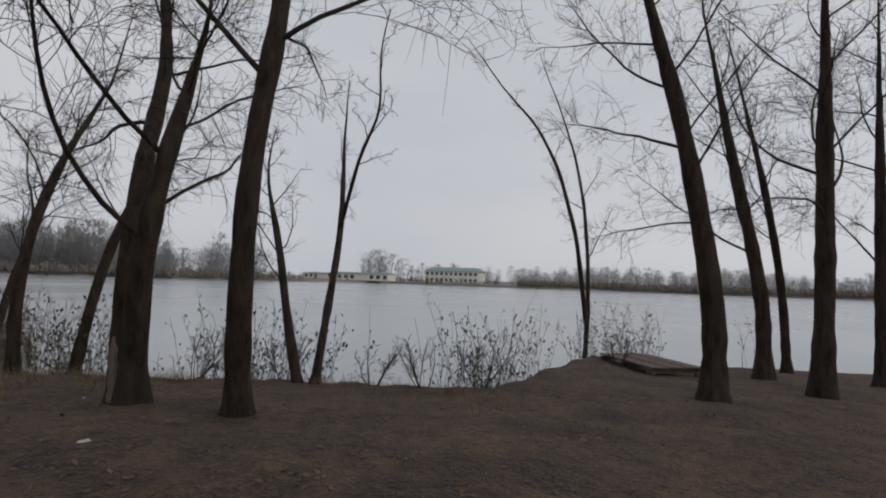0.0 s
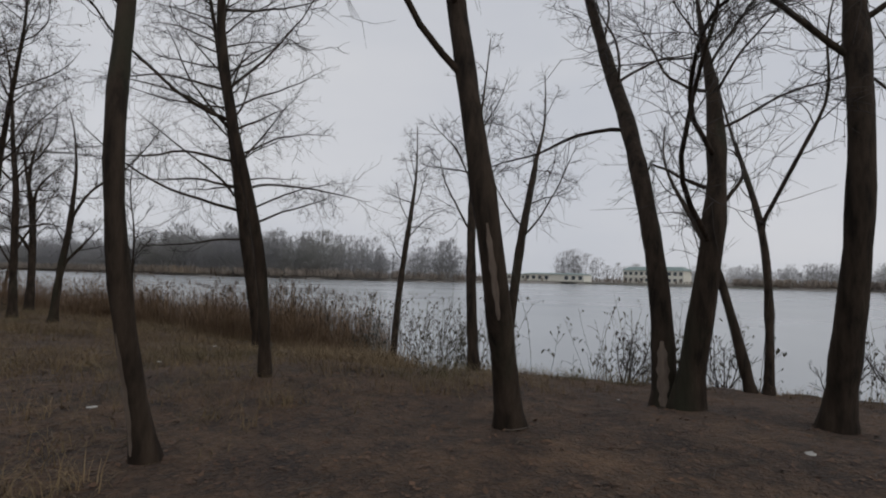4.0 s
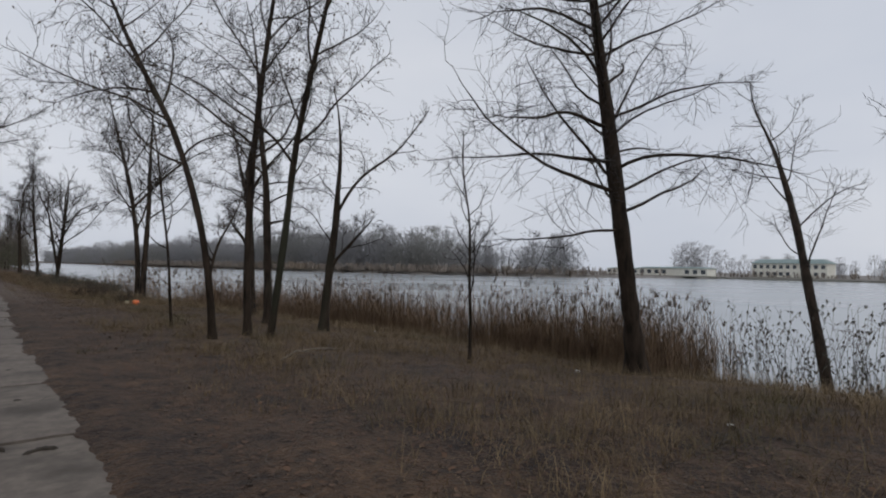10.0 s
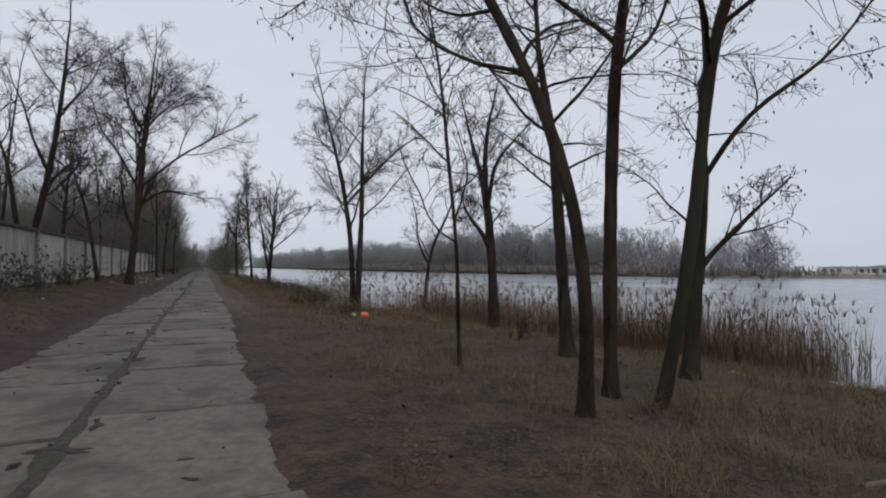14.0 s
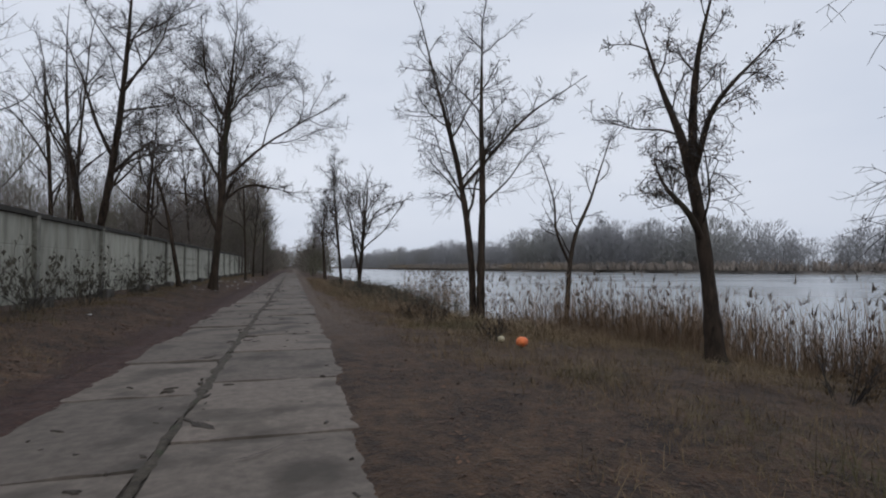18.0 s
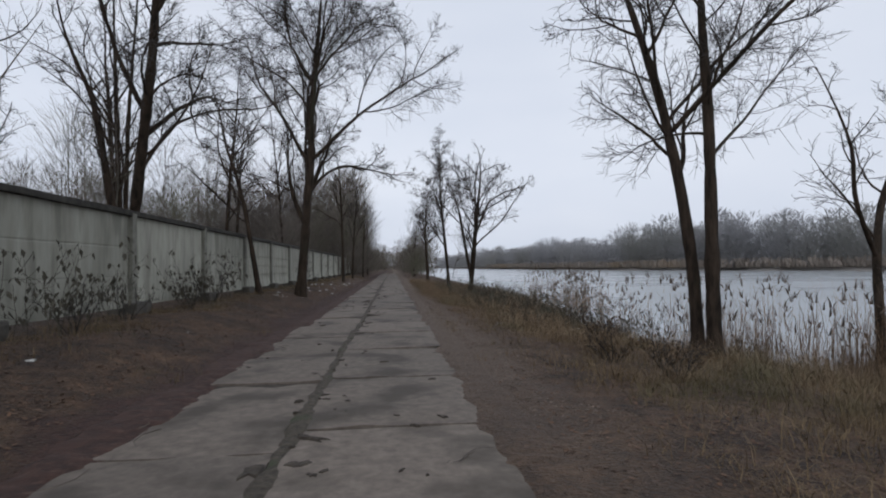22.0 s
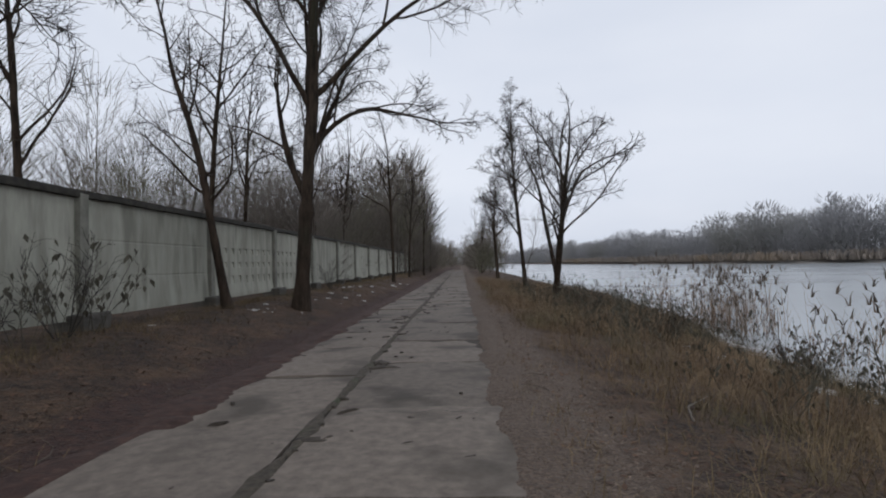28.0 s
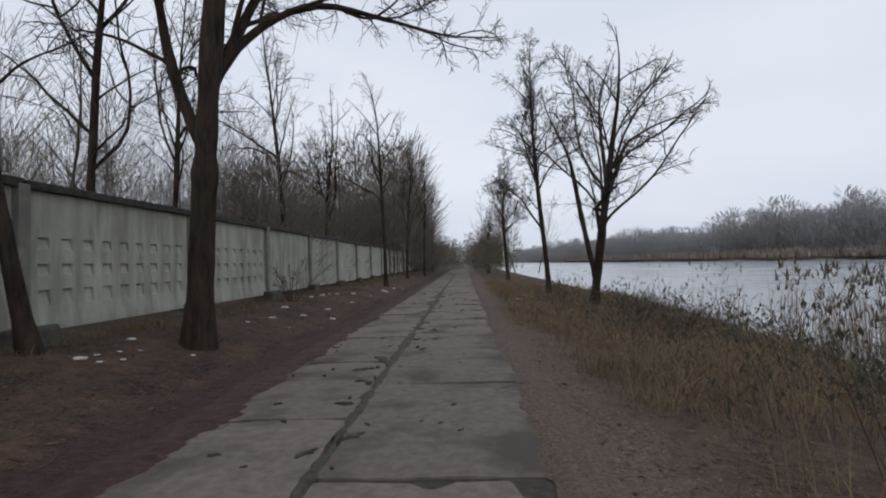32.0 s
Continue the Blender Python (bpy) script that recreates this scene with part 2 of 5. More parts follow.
M_WEED = material("dark_weed_stalk", (0.040, 0.036, 0.026), (0.095, 0.085, 0.060), 4.0, 0.9, 0.0, vary=0.3)
# Paler than the near twigs: haze behind the fence is put into the colour.
M_BACKWOOD = material("hazy_branches", (0.090, 0.077, 0.066), (0.180, 0.155, 0.132), 0.4, 0.95, 0.0, (0.125, 0.120, 0.080), 0.12, 0.58, vary=0.3)
M_FALLEN = material("fallen_leaf", (0.040, 0.020, 0.012), (0.135, 0.076, 0.044), 1.5, 0.9, 0.0, vary=0.4)
# Distance haze is put into this pale, nearly uniform grey.
M_FARWOOD = material("haze_tinted_branches", (0.275, 0.272, 0.278), (0.330, 0.325, 0.330), 0.15, 0.95, 0.0, (0.275, 0.270, 0.255), 0.03, 0.55, vary=0.08)
M_FARBANK = material("distant_brush", (0.185, 0.158, 0.136), (0.250, 0.212, 0.180), 0.25, 0.95, 0.0, (0.24, 0.180, 0.118), 0.02, 0.6, vary=0.3)
M_WALL = material("cream_plaster", (0.60, 0.58, 0.50), (0.72, 0.70, 0.62), 0.6, 0.85, 0.1)
M_ROOF = material("green_roof", (0.17, 0.23, 0.22), (0.23, 0.29, 0.28), 0.8, 0.7, 0.1)
M_PANE = material("dark_glass", (0.05, 0.06, 0.07), (0.09, 0.10, 0.11), 0.6, 0.25, 0.0)
M_ICE = material("shore_ice", (0.36, 0.37, 0.38), (0.66, 0.68, 0.70), 3.0, 0.5, 0.4)
M_WHITE = material("pale_litter", (0.22, 0.21, 0.19), (0.50, 0.49, 0.46), 7.0, 0.7, 0.2, vary=0.2)
M_ORANGE = material("orange_skin", (0.62, 0.11, 0.025), (0.80, 0.20, 0.05), 5.0, 0.5, 0.1)
M_STEM = material("dry_stem", (0.13, 0.11, 0.05), (0.20, 0.17, 0.09), 9.0, 0.8, 0.2)
M_CREAM = material("cream_skin", (0.45, 0.40, 0.26), (0.62, 0.57, 0.40), 5.0, 0.6, 0.1)
M_PLANK = material("grey_planks", (0.070, 0.046, 0.036), (0.140, 0.096, 0.076), 5.0, 0.9, 0.4, None, 1, 0.6, (0.3, 3, 1), vary=0.25)
M_LOG = material("dead_branch", (0.10, 0.085, 0.07), (0.22, 0.19, 0.16), 8.0, 0.9, 0.5)


def let_light_through(m, share):
    """Lets a thin tangle pass light from behind."""
    n, l = m.node_tree.nodes, m.node_tree.links
    b, out = n["Principled BSDF"], n["Material Output"]
    source = b.inputs["Base Color"].links[0].from_socket
    tr = n.new("ShaderNodeBsdfTranslucent")
    l.new(source, tr.inputs["Color"])
    mix = n.new("ShaderNodeMixShader")
    mix.inputs["Fac"].default_value = share
    l.new(b.outputs[0], mix.inputs[1])
    l.new(tr.outputs[0], mix.inputs[2])
    l.new(mix.outputs[0], out.inputs["Surface"])


# Also evens the slivers' shading, as part of the haze put into the woods.
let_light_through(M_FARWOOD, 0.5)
let_light_through(M_BACKWOOD, 0.5)


def water_material():
    m = bpy.data.materials.new("river_water")
    m.use_nodes = True
    n, l = m.node_tree.nodes, m.node_tree.links
    b = n["Principled BSDF"]
    b.inputs["Base Color"].default_value = (0.30, 0.32, 0.33, 1)
    b.inputs["Roughness"].default_value = 0.22
    b.inputs["IOR"].default_value = 1.33
    b.inputs["Specular IOR Level"].default_value = 1.0
    pos = n.new("ShaderNodeNewGeometry").outputs["Position"]
    mp = n.new("ShaderNodeMapping")
    mp.inputs["Scale"].default_value = (1.0, 0.35, 1.0)
    l.new(pos, mp.inputs["Vector"])
    t = n.new("ShaderNodeTexNoise")
    t.inputs["Scale"].default_value, t.inputs["Detail"].default_value = 1.1, 5.0
    l.new(mp.outputs[0], t.inputs["Vector"])
    bp = n.new("ShaderNodeBump")
    bp.inputs["Strength"].default_value, bp.inputs["Distance"].default_value = 0.12, 0.05
    l.new(t.outputs["Fac"], bp.inputs["Height"])
    l.new(bp.outputs[0], b.inputs["Normal"])
    t2 = n.new("ShaderNodeTexNoise")
    t2.inputs["Scale"].default_value = 0.05
    l.new(pos, t2.inputs["Vector"])
    mr = n.new("ShaderNodeMapRange")
    mr.inputs["To Min"].default_value, mr.inputs["To Max"].default_value = 0.14, 0.32
    l.new(t2.outputs["Fac"], mr.inputs["Value"])
    l.new(mr.outputs[0], b.inputs["Roughness"])
    return m


M_WATER = water_material()


# ---------------------------------------------------------------- mesh helpers
class Soup:
    """Collects triangles and quads, then becomes one mesh."""

    def __init__(self):
        self.v, self.f, self.n = [], [], 0

    def add(self, verts, faces):
        verts = np.asarray(verts, float).reshape(-1, 3)
        self.v.append(verts)
        self.f.append((np.asarray(faces, int) + self.n))
        self.n += len(verts)

    def mesh(self, name, mat, smooth=False):
        me = bpy.data.meshes.new(name)
        if not self.v:
            return me
        v = np.concatenate(self.v)
        loops, starts, totals, at = [], [], [], 0
        for f in self.f:
            k = f.shape[1]
            loops.append(f.ravel())
            starts.append(at + np.arange(len(f)) * k)
            totals.append(np.full(len(f), k))
            at += f.size
        loops, starts, totals = np.concatenate(loops), np.concatenate(starts), np.concatenate(totals)
        me.vertices.add(len(v))
        me.vertices.foreach_set("co", v.astype(np.float32).ravel())
        me.loops.add(len(loops))
        me.loops.foreach_set("vertex_index", loops.astype(np.int32))
        me.polygons.add(len(starts))
        me.polygons.foreach_set("loop_start", starts.astype(np.int32))
        me.polygons.foreach_set("loop_total", totals.astype(np.int32))
        me.update(calc_edges=True)
        me.polygons.foreach_set("use_smooth", np.full(len(starts), smooth))
        me.validate()
        me.materials.append(mat)
        return me


def tube(soup, path, radii, sides):
    """A round tube along a path, closed at its end."""
    p = np.asarray(path, float)
    k = len(p)
    d = np.gradient(p, axis=0)
    d /= np.linalg.norm(d, axis=1)[:, None] + 1e-9
    a = np.cross(d, np.eye(3)[int(np.argmin(np.abs(d).max(axis=0)))])
    a /= np.linalg.norm(a, axis=1)[:, None] + 1e-9
    b = np.cross(d, a)
    th = np.arange(sides) * 2 * np.pi / sides
    r = np.asarray(radii, float)[:, None, None]
    ring = p[:, None, :] + r * (np.cos(th)[None, :, None] * a[:, None, :] + np.sin(th)[None, :, None] * b[:, None, :])
    i = np.arange(k - 1)[:, None] * sides
    j = np.arange(sides)[None, :]
    j2 = (j + 1) % sides
    faces = np.stack([i + j, i + j2, i + sides + j2, i + sides + j], -1).reshape(-1, 4)
    soup.add(ring.reshape(-1, 3), faces)


def thing(name, place, label, category, group="", kind=""):
    ob = new(name)
    ob.location = place
    ob.empty_display_size = 0.2
    return tagged(ob, label, category, group, kind)


def part(name, me, parent, label="", place=(0, 0, 0)):
    ob = new(name, me)
    ob.parent = parent
    ob.location = place
    return tagged(ob, label) if label else ob


def bm_mesh(name, bm, mat, smooth=False):
    me = bpy.data.meshes.new(name)
    bm.to_mesh(me)
    bm.free()
    for p in me.polygons:
        p.use_smooth = smooth
    me.materials.append(mat)
    return me


def block(name, size, mat, bevel=0.02, at=(0, 0, 0), rough=0.0, cuts=0):
    """A block with rounded and slightly uneven edges, its base centre at the origin plus at."""
    bm = bmesh.new()
    bmesh.ops.create_cube(bm, size=1.0)
    bmesh.ops.scale(bm, vec=size, verts=bm.verts)
    if cuts:
        bmesh.ops.subdivide_edges(bm, edges=bm.edges, cuts=cuts, use_grid_fill=True)
    if bevel:
        sharp = [e for e in bm.edges if e.calc_face_angle(0) > 1.0]
        bmesh.ops.bevel(bm, geom=sharp, offset=bevel, segments=2, affect="EDGES", profile=0.6)
    for v in bm.verts:
        if rough:
            v.co += Vector(noise.noise_vector(v.co * 3.1 + Vector(at))) * rough
        v.co += Vector((at[0], at[1], at[2] + size[2] / 2))
    return bm_mesh(name, bm, mat)


# ---------------------------------------------------------------- ground and water
WATER_Z = -1.2


def shore(y):
    return np.interp(y, [-60, -8, -1, 2, 3.7, 4.8, 7.4, 9.4, 11.7, 13.1, 14.6, 15.7, 17.3, 20, 28, 38, 44, 48, 56, 63, 70, 80, 400], [28, 26.5, 25, 24, 22.8, 14.2, 13.4, 12.4, 11.6, 10.6, 11.9, 12.3, 12.7, 13.3, 13.2, 11.6, 10.2, 9.0, 8.6, 10.2, 10.8, 11.6, 13])


def far_shore(y):
    return np.interp(y, [-400, -60, 40, 115, 135, 160, 230, 330, 480, 900], [275, 252, 245, 242, 152, 128, 106, 92, 78, 60])


def ground(x, y):
    x, y = np.asarray(x, float), np.asarray(y, float)
    sh = shore(y)
    k = np.interp(y, [13, 19], [0, 1])
    s = np.clip((x - 1.9) / (sh - 1.9), 0, 1)
    rise = 0.09 * np.clip((x - 1.9) / 4, 0, 1) - (0.5 + 0.65 * np.interp(y, [2, 5], [1, 0])) * np.clip((x - 7.8) / (sh - 7.8), 0, 1)
    k2 = np.interp(y, [38, 48], [0, 1])
    z = rise * (1 - k) - (0.95 + 0.2 * k2) * s ** (1.7 - 0.45 * k2) * k
    w = 0.35 + 0.5 * k
    e = np.clip((x - sh + w) / (w + 0.5), 0, 1)
    e = e * e * (3 - 2 * e)
    z = z * (1 - e) - 1.55 * e
    u = np.clip((-1.9 - x) / 2.6, 0, 1)
    z = np.where(x < -1.7, 0.45 * u * u * (3 - 2 * u), z)
    fs = far_shore(y)
    q = np.clip((x - fs + 2) / 4, 0, 1)
    z = np.where(x > sh + 8, -3.0 * (1 - q) - 0.2 * q, z)
    return z


def ground_noise(x, y):
    """Tufts and ruts, none under the road."""
    v = Vector((x, y, 0))
    a = noise.noise(v * 0.45) * 0.07 + noise.noise(v * 1.7) * 0.035 + noise.noise(v * 5.0) * 0.018
    return a


def build_ground():
    xs = np.concatenate([[-2500, -600, -200, -80, -40, -22, -14], np.arange(-9, 26.4, 0.28), [28, 29.5, 32, 40, 55, 70], np.arange(80, 300, 8), [340, 450, 800, 2500]])
    ys = np.concatenate([[-2500, -700, -300, -150, -80, -45, -28, -18], np.arange(-12, 90, 0.34), np.arange(90, 150, 2.5), np.arange(150, 520, 9), [620, 900, 1600, 2800]])
    gx, gy = np.meshgrid(xs, ys)
    gz = ground(gx, gy)
    flat = gz.ravel().copy()
    px, py = gx.ravel(), gy.ravel()
    for i in range(len(flat)):
        x, y = px[i], py[i]
        if -30 < x < 24 and -14 < y < 150:
            if -1.66 < x < 1.46:
                flat[i] = -0.09
            else:
                edge = min(1.0, max(0.0, abs(x) - 1.6) / 0.5)
                flat[i] += ground_noise(x, y) * edge - 0.015
    s = Soup()
    nx, ny = len(xs), len(ys)
    i = (np.arange(ny - 1)[:, None] * nx + np.arange(nx - 1)[None, :]).ravel()
    s.add(np.stack([px, py, flat], 1), np.stack([i, i + 1, i + nx + 1, i + nx], 1))
    ob = new("ground", s.mesh("ground", M_GROUND, True))
    return tagged(ob, "brown earth bank with fallen leaves and withered grass", "ground", kind="structure")


build_ground()
ws = Soup()
ws.add([(7, -2500, WATER_Z), (2500, -2500, WATER_Z), (2500, 2800, WATER_Z), (7, 2800, WATER_Z)], [(0, 1, 2, 3)])
tagged(new("water", ws.mesh("water", M_WATER)), "still pale grey river reflecting an overcast sky", "water", kind="structure")


def surface(x, y):
    """The height of the ground sheet at a place."""
    z = float(ground(x, y))
    if -1.66 < x < 1.46:
        return 0.0
    return z + ground_noise(x, y) * min(1.0, max(0.0, abs(x) - 1.6) / 0.5) - 0.015


# ---------------------------------------------------------------- trees
def bend(p, d, length, steps, wobble, lift, rng):
    """A crooked path from p along d."""
    path = [p]
    d = d / (np.linalg.norm(d) + 1e-9)
    step = length / steps
    arc = rng.normal(0, wobble * 0.42, 3)
    for _ in range(steps):
        d = d + arc + rng.normal(0, wobble * 0.85, 3)
        d[2] += lift
        d /= np.linalg.norm(d) + 1e-9
        p = p + d * step
        path.append(p)
    return np.array(path)


STYLE = {"wide": (60, 0.035, 0.40), "fine": (50, 0.06, 0.34), "level": (74, -0.014, 0.46), "up": (38, 0.065, 0.40), "round": (52, 0.035, 0.50), "fan": (40, 0.01, 0.62), "willow": (42, 0.03, 0.46), "pods": (52, 0.04, 0.36)}


LEADERS = {"fan": 9, "willow": 11, "wide": 4, "up": 3}


def along(path, u):
    """The place at share u of a path, and its direction there."""
    k = len(path) - 1
    i = min(int(u * k), k - 1)
    w = u * k - i
    return path[i] * (1 - w) + path[i + 1] * w, path[i + 1] - path[i]


def aside(d, angle, az):
    """A direction that leaves d by an angle, turned round it by az."""
    d = d / (np.linalg.norm(d) + 1e-9)
    a = np.cross(d, [0.31, 0.17, 0.93] if abs(d[2]) < 0.9 else [1.0, 0, 0])
    a /= np.linalg.norm(a) + 1e-9
    b = np.cross(d, a)
    return d * math.cos(angle) + (a * math.cos(az) + b * math.sin(az)) * math.sin(angle)


def grow(stem, radii, height, count, twiggy, style, rng, limbs, twigs, leaves, thick=1.0, first=0.30):
    """Limbs, side branches and twigs along a stem."""
    angle, lift, reach = STYLE[style]
    az = rng.uniform(0, 6.28)
    for k in range(count):
        u = first + (0.985 - first) * ((k + rng.uniform(0, 1)) / count) ** 0.85
        p, d0 = along(stem, u)
        r0 = np.interp(u * (len(radii) - 1), np.arange(len(radii)), radii)
        az += 2.4 + rng.normal(0, 0.5)
        d = aside(d0, radians(angle * rng.uniform(0.65, 1.15)), az)
        ln = (height * reach * (0.92 - 0.55 * u if style == "level" else 1.12 - u) * rng.uniform(0.35, 1.1) + 0.4) * (0.7 + 0.3 * min(1.0, r0 / 0.05))
        rb = (min(r0 * 0.45, 0.007 + ln * 0.0095) if style == "level" else min(r0 * 0.42, 0.004 + ln * 0.0085)) * thick ** 0.5
        br = bend(p, d, ln, 12, 0.09 if style == "level" else 0.11, lift * 0.6, rng)
        one = Soup()
        tube(one, br, rb * np.linspace(1, 0, 13) ** 0.8 + 0.0045 * thick, 5)
        limbs.append(one)
        for j in range(int((4 + ln * 4.2) * twiggy)):
            v = 0.10 + 0.90 * rng.uniform() ** 0.75
            q, dq = along(br, v)
            l2 = (ln * rng.uniform(0.18, 0.5) + 0.16) * (1.2 - 0.72 * v)
            sb = bend(q, aside(dq, rng.uniform(0.5, 1.2), rng.uniform(0, 6.28)), l2, 6, 0.24, lift * 0.7, rng)
            tube(twigs, sb, np.linspace(min(rb * 0.55, 0.0080 * thick), 0.0034 * thick, 7), 3)
            for _ in range(int((2.5 + l2 * 7.0) * twiggy)):
                w = rng.uniform(0.12, 1.0)
                q3, d3 = along(sb, w)
                l3 = (l2 * rng.uniform(0.2, 0.5) + 0.08) * (1.25 - 0.6 * w)
                t3 = bend(q3, aside(d3, rng.uniform(0.4, 1.2), rng.uniform(0, 6.28)), l3, 2, 0.30, lift, rng)
                tube(twigs, t3, (0.0048 * thick, 0.0036 * thick, 0.0024 * thick), 3)
                if style == "pods" and rng.uniform() < 0.38:
                    leaf(leaves, t3[-1], rng, 0.050)


def leaf(soup, p, rng, size):
    """A curled hanging leaf or pod."""
    a = rng.uniform(0, 6.28)
    w = np.array([math.cos(a), math.sin(a), 0.2]) * size * 0.35
    dn = np.array([rng.normal(0, 0.35), rng.normal(0, 0.35), -1.0]) * size
    out = np.cross(w, dn) / size * 0.35
    soup.add([p, p + dn * 0.5 + w + out, p + dn * 1.25, p + dn * 0.5 - w + out], [(0, 1, 2, 3)])


def bark_scar(q, rr, scar, body):
    """A strip of bare wood where bark has come away, just proud of the trunk."""
    z0, z1, az, half = scar
    zs = np.linspace(z0, z1, 12)
    rows = []
    for k, z in enumerate(zs):
        c = np.array([np.interp(z, q[:, 2], q[:, a]) for a in (0, 1)])
        r = np.interp(z, q[:, 2], rr) * 1.015 + 0.003
        w = half * math.sin(math.pi * (k + 0.5) / 12) ** 0.6 * (1 + 0.25 * math.sin(k * 2.3))
        rows.append([(c[0] + r * math.cos(az + w * u), c[1] + r * math.sin(az + w * u), z) for u in (-1, -0.5, 0, 0.5, 1)])
    v = np.array(rows).reshape(-1, 3)
    i = (np.arange(11)[:, None] * 5 + np.arange(4)[None, :]).ravel()
    s = Soup()
    s.add(v, np.stack([i, i + 1, i + 6, i + 5], 1))
    part("bark_scar", s.mesh("bark_scar", M_BARK_PALE, True), body, "pale strip of bare wood")


tree_count = 0


def tree(base, stems, height, count, twiggy, style, label, scar=None):
    """A bare tree: trunk of one or more fitted stems, limbs, twigs and what leaves are left."""
    global tree_count
    tree_count += 1
    rng = np.random.default_rng(100 + tree_count)
    bx, by = base[0], base[1]
    gz = surface(bx, by)
    root = thing("tree", (bx, by, gz), label, "tree", "bare trees of the bank")
    limbs, twigs, leaves = [], Soup(), Soup()
    thick = 0.75 if by < 22 else 0.95 if by < 34 else 1.2 if by < 50 else 1.4
    shift = base[2] - gz
    share = max(3, int(count * (0.75 if style == "fan" else 1.35) / len(stems)))
    for n, (r, pts) in enumerate(stems):
        p = np.array(pts, float)
        p[:, 2] += shift
        if n == 0 or p[0, 2] < 0.2:
            p[0, 2] = -0.12
        else:
            k = int(np.argmin(np.linalg.norm(main - p[0], axis=1)))
            p[0] = main[max(1, k - 1)]
            p = p[[True] + [bool(np.linalg.norm(v - p[0]) > 0.15) for v in p[1:]]]
        # carry the stem on to its full height
        d = p[-1] - p[-2]
        d = d / np.linalg.norm(d) * 0.75
        d[2] += 0.5 if n == 0 else 0.15
        rest = max(0.8, height - p[-1, 2]) if n == 0 or d[2] > 0.85 and p[0, 2] < 1.0 else 1.2
        more = bend(p[-1], d, rest, 5, 0.09, 0.06, rng)[1:]
        p = np.concatenate([p, more])
        seg = np.linalg.norm(np.diff(p, axis=0), axis=1)
        run = np.concatenate([[0], np.cumsum(seg)])
        m = max(14, int(run[-1] / 0.28))
        s = np.linspace(0, run[-1], m)
        q = np.stack([np.interp(s, run, p[:, c]) for c in range(3)], 1)
        for _ in range(3):
            q[1:-1] = (q[:-2] + 2 * q[1:-1] + q[2:]) / 4
        q[1:, :2] += np.cumsum(rng.normal(0, 0.006, (m - 1, 2)), 0) * np.linspace(0, 1, m - 1)[:, None]
        if n == 0:
            main = q
        rr = r * (1 - 0.30 * (s / run[-1]) / 0.55)
        top = np.clip((s / run[-1] - 0.5) / 0.5, 0, 1)
        rr = np.maximum(rr * (1 - top) + 0.012 * top, 0.012)
        if p[0, 2] < 0.2:
            rr *= 1 + 0.65 * np.exp(-s / max(0.18, 1.9 * r))
        rr *= 1 + 0.06 * rng.normal(0, 1, m) * np.exp(-top)
        trunk = Soup()
        tube(trunk, q, rr, 12 if r > 0.05 else 7)
        body = part("trunk", trunk.mesh("trunk", M_BARK, True), root)
        if scar and n == 0:
            bark_scar(q, rr, scar, body)
        low = p[0, 2] < 0.3
        size = height if low else 0.45 * height
        grow(q, rr, size, share if low else max(8, share // 2), twiggy, style, rng, limbs, twigs, leaves, thick, first=(0.34 if style == "up" else 0.28) if low else 0.2)
        if style in LEADERS and n == 0 and by > 30:
            for k in range(LEADERS[style]):
                u = 0.26 + 0.40 * (k + rng.uniform(0, 1)) / LEADERS[style]
                b0, d0 = along(q, u)
                r0 = float(np.interp(u * (m - 1), np.arange(m), rr)) * (rng.uniform(0.28, 0.42) if style == "willow" else rng.uniform(0.45, 0.62))
                ld = bend(b0, aside(d0, radians(rng.uniform(22, 62) if style == "willow" else rng.uniform(24, 42)), k * 2.4 + rng.uniform(-0.4, 0.4)), (height - b0[2]) * (rng.uniform(0.85, 1.1) if style == "willow" else rng.uniform(0.62, 0.88) if style == "fan" else rng.uniform(0.5, 0.72)), 12, 0.13, 0.05, rng)
                lr = np.linspace(r0, 0.010 * thick, 13)
                one = Soup()
                tube(one, ld, lr, 6)
                limbs.append(one)
                grow(ld, lr, height * 0.55, 9 if LEADERS[style] > 4 else 7, twiggy, style, rng, limbs, twigs, leaves, thick, first=0.22)
    for one in limbs:
        part("limb", one.mesh("limb", M_BARK, True), root)
    tagged(part("crown", twigs.mesh("crown", M_TWIG), root, "bare crown of fine twigs"), kind="stuff")
    if leaves.v:
        tagged(part("foliage", leaves.mesh("foliage", M_LEAF), root, "dry brown leaves and pods"), kind="stuff")
    return root


tree((17.19, -1.21, -0.42), [(0.214, [(0.0, 0.0, 0.0), (0.01, -0.05, 1.33), (0.02, -0.08, 2.66), (0.04, -0.09, 3.99), (0.05, -0.11, 5.31), (0.07, -0.14, 6.64), (0.09, -0.14, 7.97)])], 11, 16, 1.0, 'wide',
     'tall bare riverside tree with dark furrowed trunk')
tree((23.30, -1.94, -0.72), [(0.139, [(0.0, 0.0, 0.0), (-0.17, 0.12, 1.63), (-0.33, 0.32, 3.26), (-0.46, 0.62, 4.89), (-0.59, 0.96, 6.52), (-0.72, 1.34, 8.16), (-0.84, 1.71, 9.79)])], 9, 10, 0.7, 'wide',
     'slender bare tree at the water edge')
tree((20.04, -0.73, -0.57), [(0.199, [(0.0, 0.0, 0.0), (0.1, -0.0, 1.66), (0.25, 0.24, 3.32), (0.41, 0.55, 4.98), (0.57, 0.82, 6.64), (0.73, 1.05, 8.3), (0.89, 1.33, 9.96)])], 11, 14, 1.0, 'wide',
     'bare leaning tree with dark bark on the bank')
